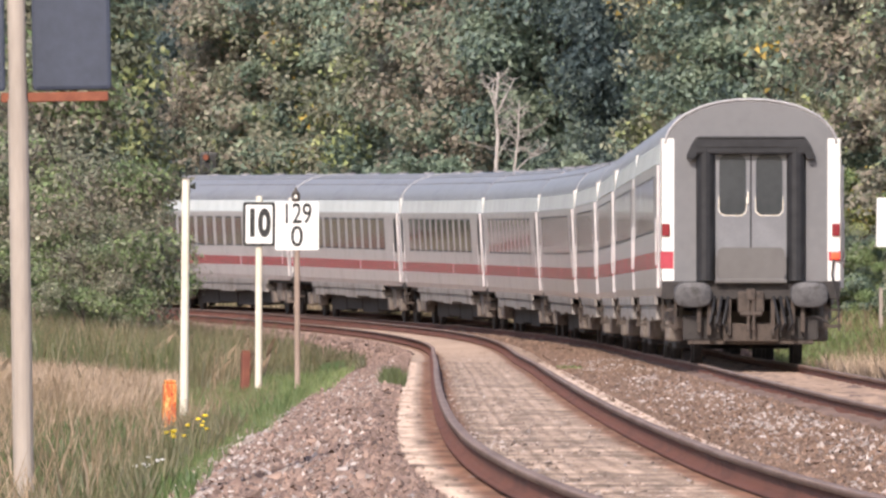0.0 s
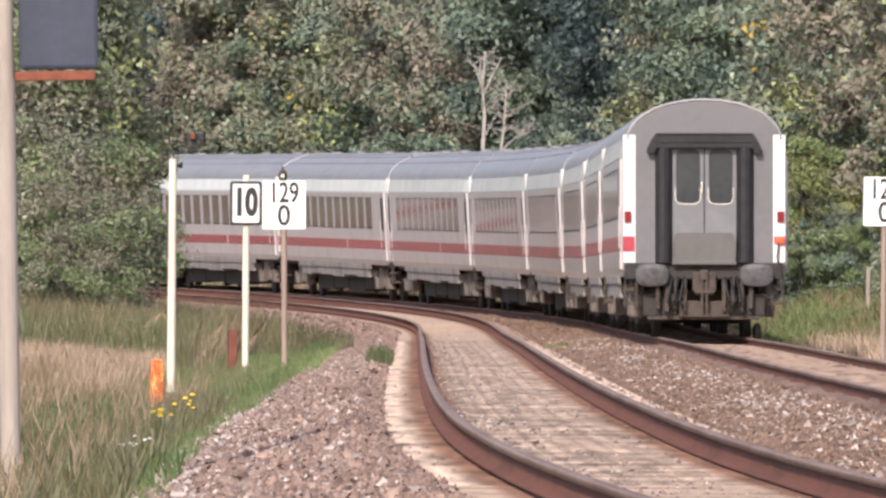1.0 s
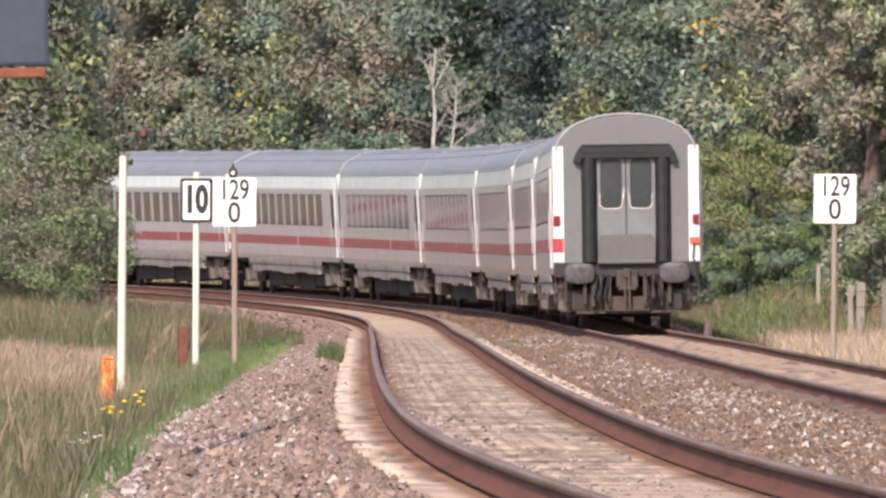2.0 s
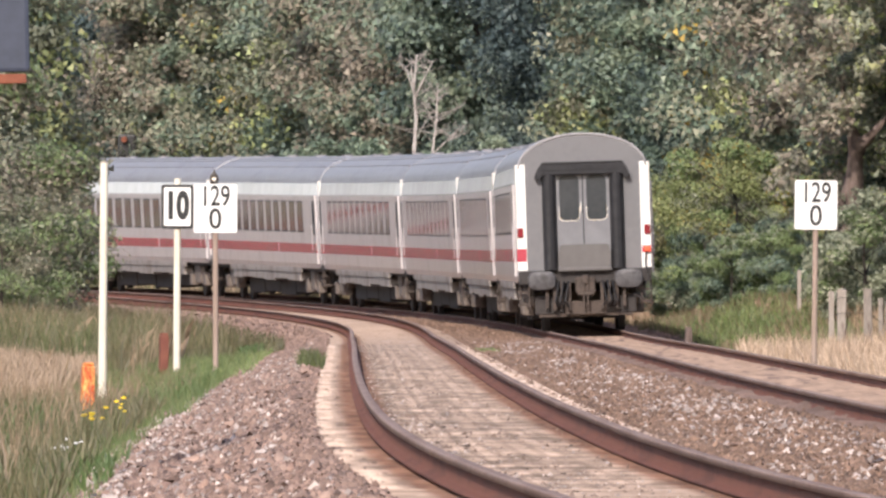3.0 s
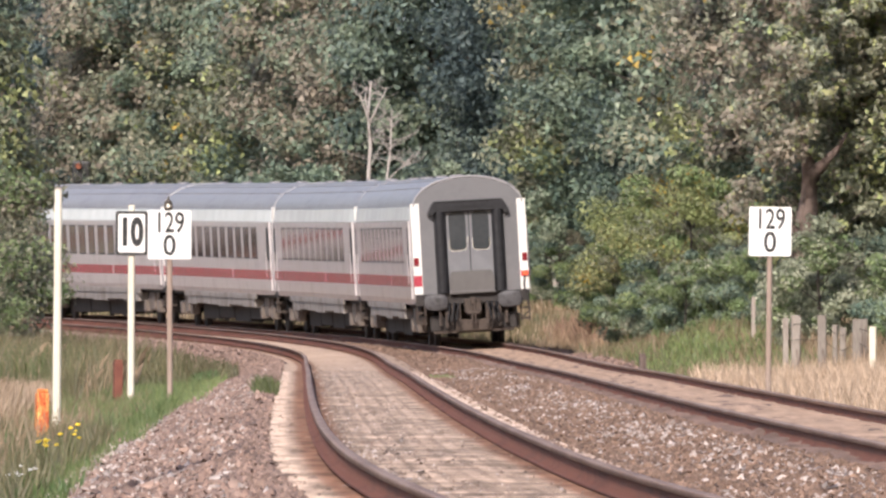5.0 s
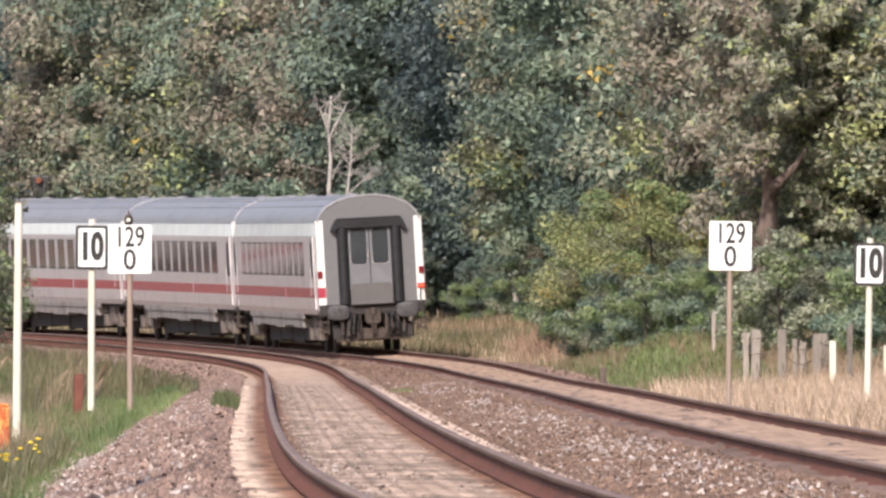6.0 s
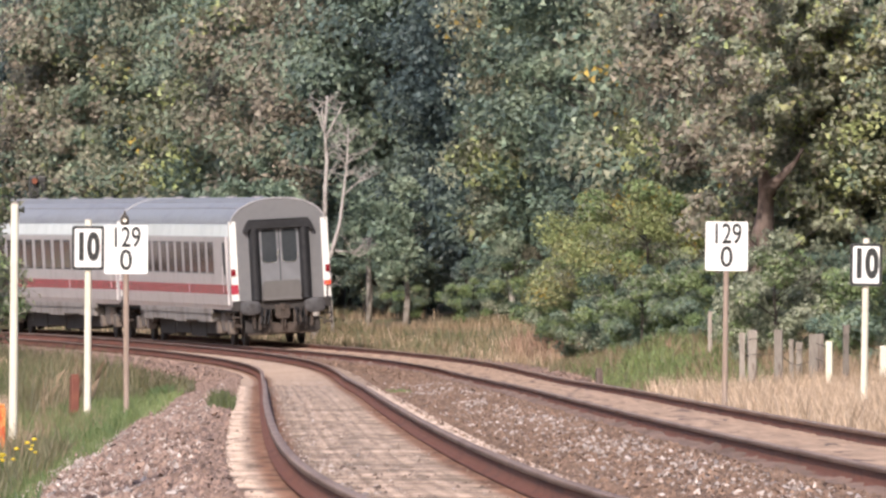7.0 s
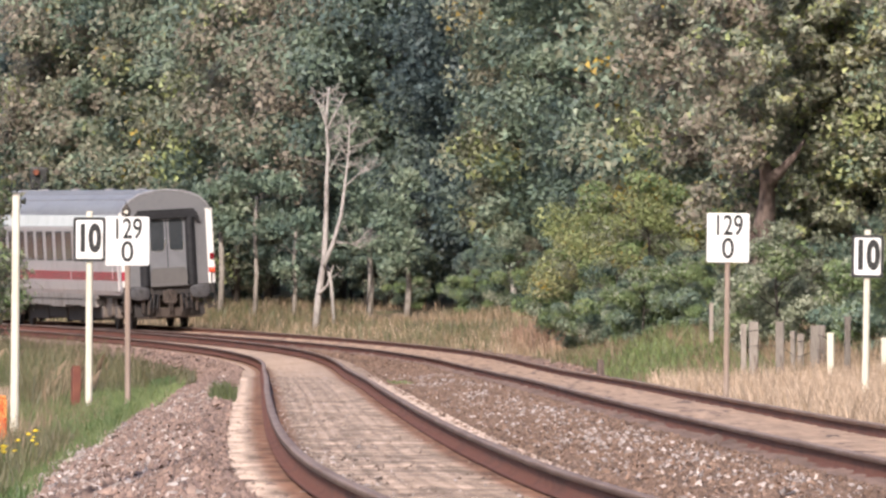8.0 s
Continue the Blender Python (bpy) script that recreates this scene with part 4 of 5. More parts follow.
LEAF = 0.142
kinds = {
    "oak": tree("oak_tree", "dense dark green oak at the wood's edge", 13.8, 3.4, 0.6, 26000, LEAF, [(M["leaf_dark_haze"], 0.7), (M["leaf_green"], 0.30)], M["bark"], 3, clumps=90),
    "deep": tree("oak_tree", "very dark green oak, its leaf colour holding the shade of the wood's depth", 13.8, 2.7, 0.4, 22000, LEAF, [(M["leaf_deep_shade"], 0.78), (M["leaf_dark_haze"], 0.22)], M["bark"], 13, clumps=90),
    "green": tree("broadleaf_tree", "mid-green broadleaf tree in the wood", 13.4, 3.1, 0.5, 25000, LEAF, [(M["leaf_green"], 0.6), (M["leaf_dark_haze"], 0.4)], M["bark"], 4, clumps=84),
    "olive": tree("broadleaf_tree", "olive green tree turning in early autumn", 13.6, 3.0, 0.6, 25000, LEAF, [(M["leaf_olive"], 0.60), (M["leaf_green"], 0.375), (M["leaf_gold"], 0.025)], M["bark"], 5, clumps=84),
    "brown": tree("broadleaf_tree", "tree with rust-brown autumn leaves", 13.6, 2.8, 1.6, 24000, LEAF, [(M["leaf_brown"], 0.5), (M["leaf_olive"], 0.3), (M["leaf_green"], 0.2)], M["bark"], 6, clumps=70),
    "birch": tree("birch_tree", "slender pale-barked tree with green leaves", 13.0, 2.2, 2.0, 20000, LEAF, [(M["leaf_green"], 0.75), (M["leaf_olive"], 0.25)], M["bark_pale"], 7, trunk_r=0.12, clumps=60),
    "yellow": tree("hazel_bush", "yellow-green bush at the wood's edge", 4.8, 2.6, 0.1, 30000, LEAF * 0.62, [(M["leaf_yellow"], 0.50), (M["leaf_bush"], 0.32), (M["leaf_olive"], 0.15), (M["leaf_gold"], 0.03)], M["bark"], 8, 0.06, 50),
    "bush": tree("bramble_bush", "green bush at the wood's edge", 3.4, 2.0, 0.05, 18000, LEAF * 0.65, [(M["leaf_green"], 0.45), (M["leaf_bush"], 0.45), (M["leaf_sage"], 0.10)], M["bark"], 9, 0.05, 40),
    "sage": tree("sallow_bush", "pale grey-green bush behind the fence", 3.4, 1.6, 0.05, 15000, LEAF * 0.6, [(M["leaf_sage"], 0.75), (M["leaf_bush"], 0.25)], M["bark"], 19, 0.05, 44),
    "sapling": tree("young_tree", "young leafy green tree at the wood's edge", 8.0, 2.3, 0.3, 19000, LEAF * 0.95, [(M["leaf_dark_haze"], 0.55), (M["leaf_green"], 0.35), (M["leaf_olive"], 0.10)], M["bark"], 14, 0.07, 60),
    "sapling_olive": tree("young_tree", "young olive green tree at the wood's edge", 8.5, 2.3, 0.3, 19000, LEAF * 0.95, [(M["leaf_olive"], 0.55), (M["leaf_green"], 0.33), (M["leaf_yellow"], 0.12)], M["bark"], 15, 0.07, 60),
    "sapling_brown": tree("young_tree", "young tree turning brown at the wood's edge", 9.0, 2.3, 1.4, 18000, LEAF * 0.95, [(M["leaf_brown"], 0.45), (M["leaf_olive"], 0.35), (M["leaf_green"], 0.2)], M["bark"], 16, 0.07, 60),
    "shade": tree("hazel_bush", "dark green undergrowth inside the wood", 4.5, 2.6, 0.05, 6000, LEAF * 1.2, [(M["leaf_dark_haze"], 0.8), (M["leaf_green"], 0.2)], M["bark"], 12, 0.06, 44),
    "thicket": tree("willow_bush", "tall green and brown bush beside the line", 6.5, 3.0, 0.1, 20000, LEAF * 0.85, [(M["leaf_olive"], 0.50), (M["leaf_bush"], 0.30), (M["leaf_brown"], 0.20)], M["bark"], 10, 0.08, 64),
}
used = set()


def plant(kind, s, u, k=1.0, turn=None, sink=0.0):
    p = spot(s, u, -0.1 - sink)
    m = pose(p.x, p.y, p.z, 0, 0, random.uniform(0, 360) if turn is None else turn) @ Matrix.Diagonal((k, k, k * random.uniform(0.95, 1.08), 1))
    if kind in used:
        return copy_thing(kinds[kind], m)
    used.add(kind)
    kinds[kind].matrix_basis = m
    return kinds[kind]


def edge_u(s):
    return float(np.interp(s, [260, 300, 340, 380, 420, 480, 640], [17, 14.5, 12, 10.2, 9.2, 8.6, 8.6]))


def bearing(s, u):
    x, y, _, _ = line(s, u)
    return 784 + 27406 * float(x / y)


def kind_at(b):
    """Which tree grows in which bearing of the wood."""
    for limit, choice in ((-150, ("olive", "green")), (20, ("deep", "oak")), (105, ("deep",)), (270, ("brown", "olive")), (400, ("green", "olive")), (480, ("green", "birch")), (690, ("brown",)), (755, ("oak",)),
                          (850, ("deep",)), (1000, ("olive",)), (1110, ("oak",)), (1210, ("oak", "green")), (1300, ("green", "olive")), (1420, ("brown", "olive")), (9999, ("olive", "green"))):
        if b < limit:
            return random.choice(choice)


random.seed(21)


def edge_place(x8, off):
    """Arc length at which the wood's edge, off metres inside it, lies on the bearing x8."""
    return min((262.0 + 2 * i for i in range(190)), key=lambda v: abs(bearing(v, edge_u(v) + off) - x8))


for kind, off, bearings in (("olive", 2.4, (-300, 250, 350, 415, 970, 1010, 1200, 1265, 1440, 1500, 1560, 1900)), ("green", 2.6, (-200, 305, 470, 700, 1050, 1100, 1150, 1640, 1760)), ("oak", 2.8, (-110, 735)),
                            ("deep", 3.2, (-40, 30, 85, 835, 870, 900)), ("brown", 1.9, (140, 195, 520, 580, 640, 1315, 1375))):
    for x8 in bearings:
        s = edge_place(x8, off)
        plant(kind, s, edge_u(s) + off + random.uniform(-0.3, 0.4), random.uniform(0.95, 1.1))
for row, off, step in ((1, 6.4, 13), (2, 10.8, 17)):
    s = 275.0 + 6 * row
    while s < 630:
        u = edge_u(s) + off + random.uniform(-1, 1)
        plant(kind_at(bearing(s, u)), s, u, random.uniform(1.05, 1.25))
        s += step * random.uniform(0.85, 1.15)
for row, off in ((0, 4.6), (1, 8.5)):
    s = 300.0
    while s < 640:
        plant("shade", s, edge_u(s) + off + random.uniform(-0.8, 0.8), random.uniform(0.85, 1.25))
        s += random.uniform(9, 14)
for s, u, kind, k in ((398, 8.6, "bush", 0.75), (420, 8.6, "bush", 0.8), (432, 9.0, "bush", 0.6), (330, 11.0, "bush", 1.0), (318, 12.0, "bush", 1.1), (306, 13.5, "bush", 1.0), (452, 10.2, "bush", 0.5)):
    plant(kind, s, u, k)
for x8, k, kind in ((-60, 1.1, "sapling_olive"), (40, 0.6, "sapling"), (130, 1.0, "sapling_olive"), (205, 1.2, "sapling_brown"), (270, 0.9, "sapling_olive"), (330, 1.0, "sapling"), (380, 1.15, "sapling"), (430, 1.1, "sapling_olive"), (490, 0.8, "sapling"), (548, 0.7, "sapling"),
                    (640, 0.75, "sapling"), (690, 0.95, "sapling"), (730, 0.7, "sapling"), (850, 0.5, "sapling"), (900, 0.55, "sapling_olive"), (965, 1.0, "sapling_olive"), (1050, 0.9, "sapling"), (1130, 1.0, "sapling"),
                    (1200, 0.85, "sapling"), (1250, 0.95, "sapling_olive"), (1310, 0.95, "sapling_brown"), (1370, 0.9, "sapling_brown"), (1420, 1.0, "sapling_olive"), (1500, 0.9, "sapling_olive")):
    s = edge_place(x8, 1.3)
    plant(kind, s, edge_u(s) + 1.3 + random.uniform(-0.3, 0.5), k)
for x8, d, kind, k in ((1090, 376, "yellow", 0.82), (1150, 372, "yellow", 0.95), (1200, 374, "yellow", 0.86), (1125, 384, "yellow", 0.98), (1050, 384, "yellow", 0.7), (1230, 372, "yellow", 0.72),
                       (1012, 378, "bush", 0.8), (1045, 362, "bush", 0.72), (1092, 358, "bush", 0.8), (1140, 354, "bush", 0.72), (1185, 356, "bush", 0.82), (1232, 352, "bush", 0.78), (1275, 346, "bush", 0.8),
                       (1372, 324, "sage", 0.86), (1335, 326, "sage", 0.62), (1410, 326, "sage", 0.6), (1300, 340, "bush", 0.6), (1430, 336, "bush", 0.9), (1470, 340, "bush", 0.8), (1545, 322, "bush", 1.0), (1600, 318, "bush", 1.1), (1445, 342, "yellow", 0.7), (1425, 340, "sapling_olive", 0.66), (1478, 341, "sapling_olive", 0.8), (1530, 340, "sapling_olive", 0.72), (1585, 339, "sapling_olive", 0.8)):
    plant(kind, d, (x8 - 784) / 27406 * d - float(line(d, 0.0)[0]), k, sink=0.3 * k)
for s, u, k in ((322, -9.75, 0.72), (328, -10.1, 0.85), (335, -10.3, 0.95), (318, -9.9, 0.6), (326, -10.7, 1.1), (330, -13.0, 1.3), (321, -12.2, 0.9), (334, -11.7, 1.45), (342, -13.6, 1.75), (340, -16.0, 1.7), (352, -12.6, 1.6), (362, -15.5, 1.9)):
    plant("thicket", s, u, k)

for s, u, k in ((345, -10.6, 1.0), (346, -9.98, 0.66), (352, -10.4, 0.9), (338, -10.9, 0.8)):
    plant("sapling_olive", s, u, k)
# Out of view: bushes added for the coach windows to reflect.
for s, u, k in ((380, -20, 1.6), (405, -24, 1.9), (430, -28, 2.0), (460, -32, 2.2), (495, -36, 2.2), (530, -34, 2.2), (570, -30, 2.2), (610, -26, 2.2)):
    plant("thicket", s, u, k)
for kind in [k for k in kinds if k not in used]:
    plant(kind, 640, 30)

# the depth of the wood, behind its edge
n_far = 60000
fs = 262 + 420 * RNG.random(n_far)
fu = np.interp(fs, [260, 300, 340, 380, 420, 480, 640], [17, 14.5, 12, 10.2, 9.2, 8.6, 8.6]) + 14 + 7 * RNG.random(n_far)
fx, fy, fz, fa = line(fs, fu)
fv, ff = leaf_cards(np.stack([fx, fy, fz + 0.3 + 21 * RNG.random(n_far)], -1), 0.5 + 0.5 * RNG.random(n_far))
tagged(from_arrays("far_woodland", fv, ff, M["leaf_dark_haze"]), "dark green depth of the wood", "woodland", kind="stuff")


def twigs(bm, a, b, count, reach, r, up=0.5):
    """Fine bare side twigs along a bough from a to b."""
    for _ in range(count):
        p = Vector(a).lerp(Vector(b), random.uniform(0.15, 1.0))
        side = random.choice((-1, 1))
        d = Vector((side * random.uniform(0.5, 1), random.uniform(-0.6, 0.6), up + random.uniform(-0.5, 0.4)))
        limb(bm, p, d, reach * random.uniform(0.5, 1), r, 1, [], 0.3, 4)


def drawn_tree(name, label, boughs, d, bark, seed, reach=0.8):
    """A bare tree of given boughs: points on bearing and height, radius at foot and tip, twigs."""
    random.seed(seed)
    root = tagged(new(name), label, "tree", "trees of the wood")
    for i, (pts, r0, r1, n_twig) in enumerate(boughs):
        bm = bmesh.new()
        places = [at(x, y, d + 0.15 * j) for j, (x, y) in enumerate(pts)]
        m = len(places)
        pipe(bm, places, [r0 + (r1 - r0) * j / (m - 1) for j in range(m)], 8)
        if n_twig:
            twigs(bm, places[m // 2], places[-1], int(n_twig * 1.6), reach, 0.018)
        part("trunk" if i == 0 else "bough", bm, bark, root, "bare whitish trunk" if i == 0 else "", True)
    return root


drawn_tree("dead_tree", "dead forked tree with bare whitish boughs at the wood's edge", [
    (((558, 588), (564, 520), (574, 460), (577, 390), (578, 320), (581, 270), (577, 215), (582, 155)), 0.11, 0.03, 8),
    (((573, 470), (590, 430), (604, 380), (610, 330), (617, 270), (619, 205)), 0.075, 0.018, 14),
    (((578, 225), (568, 195), (560, 172)), 0.035, 0.01, 2), (((580, 228), (596, 195), (611, 166)), 0.04, 0.012, 2), (((577, 215), (572, 185), (574, 168)), 0.03, 0.01, 0),
    (((584, 300), (594, 280), (604, 265)), 0.02, 0.008, 1), (((612, 330), (630, 312), (645, 300)), 0.025, 0.008, 5), (((596, 430), (615, 430), (640, 440)), 0.025, 0.008, 5),
    (((564, 520), (580, 505), (590, 470)), 0.05, 0.02, 2), (((592, 575), (586, 500), (578, 470)), 0.06, 0.04, 0)], 443, M["bark_dead"], 31)
for x8, top, foot, r, d in ((391, 392, 562, 0.105, 470), (452, 408, 562, 0.08, 464), (521, 462, 556, 0.07, 458), (655, 450, 556, 0.11, 446), (722, 462, 556, 0.10, 442), (908, 490, 552, 0.11, 426)):
    birch = drawn_tree("birch_tree", "slender pale grey trunk under green leaves at the wood's edge",
                       [(((x8 - 2, foot + 10), (x8 + 2, (foot + top) / 2), (x8 - 1, top), (x8 + 3, top - 60)), r, r * 0.6, 5)], d, M["bark_pale"], x8, 0.6)
    pos = []
    for _ in range(9):
        cx, cy = x8 + random.uniform(-45, 45), top - random.uniform(-15, 150)
        for _ in range(170):
            v = Vector((random.gauss(0, 1), random.gauss(0, 1), random.gauss(0, 0.7))).normalized() * random.random() ** 0.5
            pos.append(at(cx + 28 * v.x, cy + 22 * v.z, d - 0.4 + 0.5 * v.y)[:])
    v, f = leaf_cards(np.array(pos), 0.13 * (0.6 + 0.8 * RNG.random(len(pos))))
    from_arrays("crown", v, f, M["leaf_green"], birch)


def blades(name, label, s0, s1, u0, u1, count, h0, h1, mat, width=0.012, patch=None, gap=0.0):
    """Grass as bent three-sided blades."""
    s = s0 + (s1 - s0) * RNG.random(count)
    u = u0 + (u1 - u0) * RNG.random(count)
    if patch:
        keep = np.array([noise.noise(Vector((a * 0.03 + patch, b * 0.45, patch))) for a, b in zip(s, u)]) > gap
        s, u = s[keep], u[keep]
    n = len(s)
    x, y, z, a = line(s, u)
    base = np.stack([x, y, z + bank(s, u) - 0.14], -1)
    h = h0 + (h1 - h0) * RNG.random(n) ** 1.5
    ang = RNG.random(n) * 6.28
    lean = 0.12 + 0.35 * RNG.random(n)
    d = np.stack([np.cos(ang), np.sin(ang), np.zeros(n)], -1)
    side = np.stack([np.cos(ang * 3), 0.3 * np.sin(ang * 3), np.zeros(n)], -1) * (width * (0.6 + 0.8 * RNG.random(n)))[:, None]
    hh = h[:, None]
    up = np.array([0, 0, 1.0])
    mid = base + up * hh * 0.6 + d * hh * lean[:, None] * 0.35
    tip = base + up * hh + d * hh * lean[:, None]
    v = np.stack([base - side, base + side, mid + side * 0.8, tip, mid - side * 0.8], 1).reshape(-1, 3)
    k = 5 * np.arange(n)[:, None]
    f = np.concatenate([np.array([[0, 1, 2]]) + k, np.array([[0, 2, 4]]) + k, np.array([[4, 2, 3]]) + k])
    return tagged(from_arrays(name, v, f, mat), label, "grass", kind="stuff")


blades("dry_grass", "tall straw-coloured dry grass", 180, 246, -12.5, -6.75, 20000, 0.25, 0.58, M["grass_dry"], 0.009)
blades("dry_grass", "pale straw patch in the verge", 182, 240, -12, -6.6, 26000, 0.3, 0.62, M["grass_pale"], 0.008, 31.0, -0.3)
blades("rough_grass", "olive tufts among the dry grass", 165, 246, -12.5, -6.6, 9000, 0.2, 0.5, M["grass_olive"], 0.012, 47.0, 0.0)
blades("dry_grass", "straw-coloured grass mixed into the verge", 95, 180, -8.5, -5.6, 9000, 0.2, 0.6, M["grass_dry"], 0.009, 3.0, -0.05)
blades("rough_grass", "olive grass beside the line", 95, 182, -8.5, -5.0, 18000, 0.2, 0.5, M["grass_olive"], 0.010, 7.0, -0.3)
blades("leafy_weeds", "dark green leafy weeds in the verge", 115, 186, -8.5, -5.7, 9000, 0.12, 0.42, M["weed_olive"], 0.022, 29.0, -0.05)
blades("leafy_weeds", "dark leafy weeds among the dry grass", 120, 190, -8.6, -5.9, 6000, 0.2, 0.45, M["weed_green"], 0.022, 23.0, 0.1)
blades("dry_grass", "dry stems in the verge", 110, 200, -8, -5.4, 2500, 0.3, 0.75, M["grass_dry"], 0.007)
blades("rough_grass", "tall olive grass beside the line", 244, 345, -15, -6.4, 32000, 0.35, 1.2, M["grass_olive"], 0.010)
blades("leafy_weeds", "dark olive tussocks in the tall grass", 246, 335, -12.5, -6.6, 24000, 0.3, 1.05, M["weed_olive"], 0.012, 41.0, -0.15)
blades("dry_grass", "straw stems among the tall olive grass", 250, 345, -13, -6.3, 7000, 0.5, 1.25, M["grass_dry"], 0.007, 83.0, -0.1)
blades("dry_grass", "dry flowering stems above the grass", 244, 340, -13, -5.9, 1500, 0.6, 1.1, M["grass_olive"], 0.007)
blades("rough_grass", "tall olive and brown grass under the bushes", 330, 430, -18, -5.2, 14000, 0.4, 1.1, M["grass_olive"], 0.014)
blades("green_grass", "green grass at the ballast edge", 100, 240, -6.3, -4.75, 30000, 0.08, 0.28, M["grass_green"], 0.008, 11.0, -0.35)
blades("green_grass", "green grass round the posts", 165, 330, -6.9, -4.6, 34000, 0.08, 0.36, M["grass_green"], 0.008, 53.0, -0.25)
blades("leafy_weeds", "deep green tufts at the ballast edge", 110, 320, -6.2, -4.7, 11000, 0.10, 0.36, M["weed_green"], 0.014, 59.0, 0.0)
blades("green_grass", "short green grass close to the ballast", 225, 345, -5.8, -4.3, 10000, 0.1, 0.30, M["grass_green"], 0.011, 11.0, -0.3)
blades("rough_grass", "olive grass close to the far ballast", 300, 460, -6.4, -4.1, 13000, 0.12, 0.42, M["grass_olive"], 0.014)
blades("dry_grass", "low straw round the posts", 150, 270, -6.9, -5.0, 9000, 0.10, 0.36, M["grass_dry"], 0.007, 61.0, -0.1)
blades("green_weeds", "low leafy green weeds at the ballast edge", 100, 300, -5.6, -4.7, 5000, 0.06, 0.2, M["weed_green"], 0.02, 17.0, 0.0)
blades("dry_grass", "tall pale straw grass beside the far track", 190, 304, 4.8, 10, 32000, 0.25, 0.75, M["grass_pale"], 0.013)
blades("dry_grass", "dry grass bank at the wood's edge", 352, 520, 4.5, 11, 20000, 0.08, 0.36, M["grass_dry"], 0.012, 5.0, -0.2)
blades("dry_grass", "pale straw tufts on the bank", 370, 520, 4.6, 9.5, 9000, 0.08, 0.42, M["grass_pale"], 0.009, 67.0, 0.05)
blades("green_grass", "short green meadow grass on the bank", 298, 356, 4.6, 8.8, 24000, 0.08, 0.28, M["grass_green"], 0.016)
blades("dry_grass", "dry straw mixed into the bank", 300, 360, 4.5, 9.5, 7000, 0.12, 0.42, M["grass_dry"], 0.014, 37.0, -0.1)
blades("rough_grass", "olive grass mixed into the bank", 300, 360, 4.5, 9.5, 8000, 0.1, 0.32, M["grass_olive"], 0.015)
blades("rough_grass", "olive grass bank at the wood's edge", 345, 520, 4.5, 12, 28000, 0.10, 0.40, M["grass_olive"], 0.016, 9.0, -0.1)
blades("red_bracken", "reddish-brown bracken on the bank", 342, 392, 5.2, 8.4, 13000, 0.12, 0.55, M["fern_red"], 0.018, 13.0, -0.05)
blades("dry_grass", "scattered straw under the fence", 285, 330, 7.6, 12, 9000, 0.25, 0.6, M["grass_dry"], 0.013)
blades("leafy_weeds", "bright green leafy plant at the ballast edge", 303, 314, -4.95, -4.55, 1300, 0.12, 0.42, M["weed_green"], 0.022)
blades("weeds", "small grey-green weeds in the ballast", 198, 216, -3.48, -3.17, 1100, 0.10, 0.36, M["weed_olive"], 0.010, 71.0, -0.1)
blades("weeds", "small green weeds between the tracks", 256, 266, -0.62, -0.3, 700, 0.08, 0.2, M["grass_green"], 0.02)

blades("weeds", "tiny weeds on the sleepers of the empty track", 246, 250, -2.41, -2.23, 260, 0.06, 0.17, M["weed_olive"], 0.010)
blades("weeds", "tiny weeds on the sleepers of the empty track", 256, 260, -2.02, -1.84, 260, 0.06, 0.17, M["weed_olive"], 0.010)
blades("weeds", "tiny weeds on the sleepers of the empty track", 269, 273, -1.78, -1.60, 260, 0.06, 0.17, M["weed_olive"], 0.010)


def plumes(name, label, s0, s1, u0, u1, count, h0, h1, mat, parent=None):
    """Tall leaning stems, each with a loose seed head at its tip."""
    s = s0 + (s1 - s0) * RNG.random(count)
    u = u0 + (u1 - u0) * RNG.random(count)
    x, y, z, a = line(s, u)
    base = np.stack([x, y, z + bank(s, u) - 0.12], -1)
    h = (h0 + (h1 - h0) * RNG.random(count))[:, None]
    d = np.stack([0.12 + 0.28 * RNG.standard_normal(count), 0.4 * RNG.standard_normal(count), np.zeros(count)], -1)
    up, side = np.array([0, 0, 1.0]), np.array([1.0, 0.2, 0])
    mid, tip = base + up * h * 0.6 + d * h * 0.25, base + up * h * 0.95 + d * h
    neck = mid * 0.45 + tip * 0.55
    w = (0.004 + 0.007 * RNG.random(count))[:, None]
    v = np.stack([base - side * 0.004, base + side * 0.004, mid + side * 0.004, neck, neck * 0.5 + tip * 0.5 + side * w + up * w, tip, neck * 0.5 + tip * 0.5 - side * w - up * w * 0.5], 1).reshape(-1, 3)
    k = 7 * np.arange(count)[:, None]
    f = np.concatenate([np.array([q]) + k for q in ((0, 1, 2), (0, 2, 3), (3, 4, 5), (3, 5, 6))])
    return tagged(from_arrays(name, v, f, mat), label, "grass", kind="stuff")


plumes("reed_plumes", "pale feathery seed heads leaning over the grass", 262, 345, -12.5, -6.0, 240, 0.7, 1.25, M["grass_dry"])
plumes("reed_plumes", "brown seed heads among the straw", 190, 262, -11.5, -6.6, 120, 0.5, 0.8, M["grass_dry"])


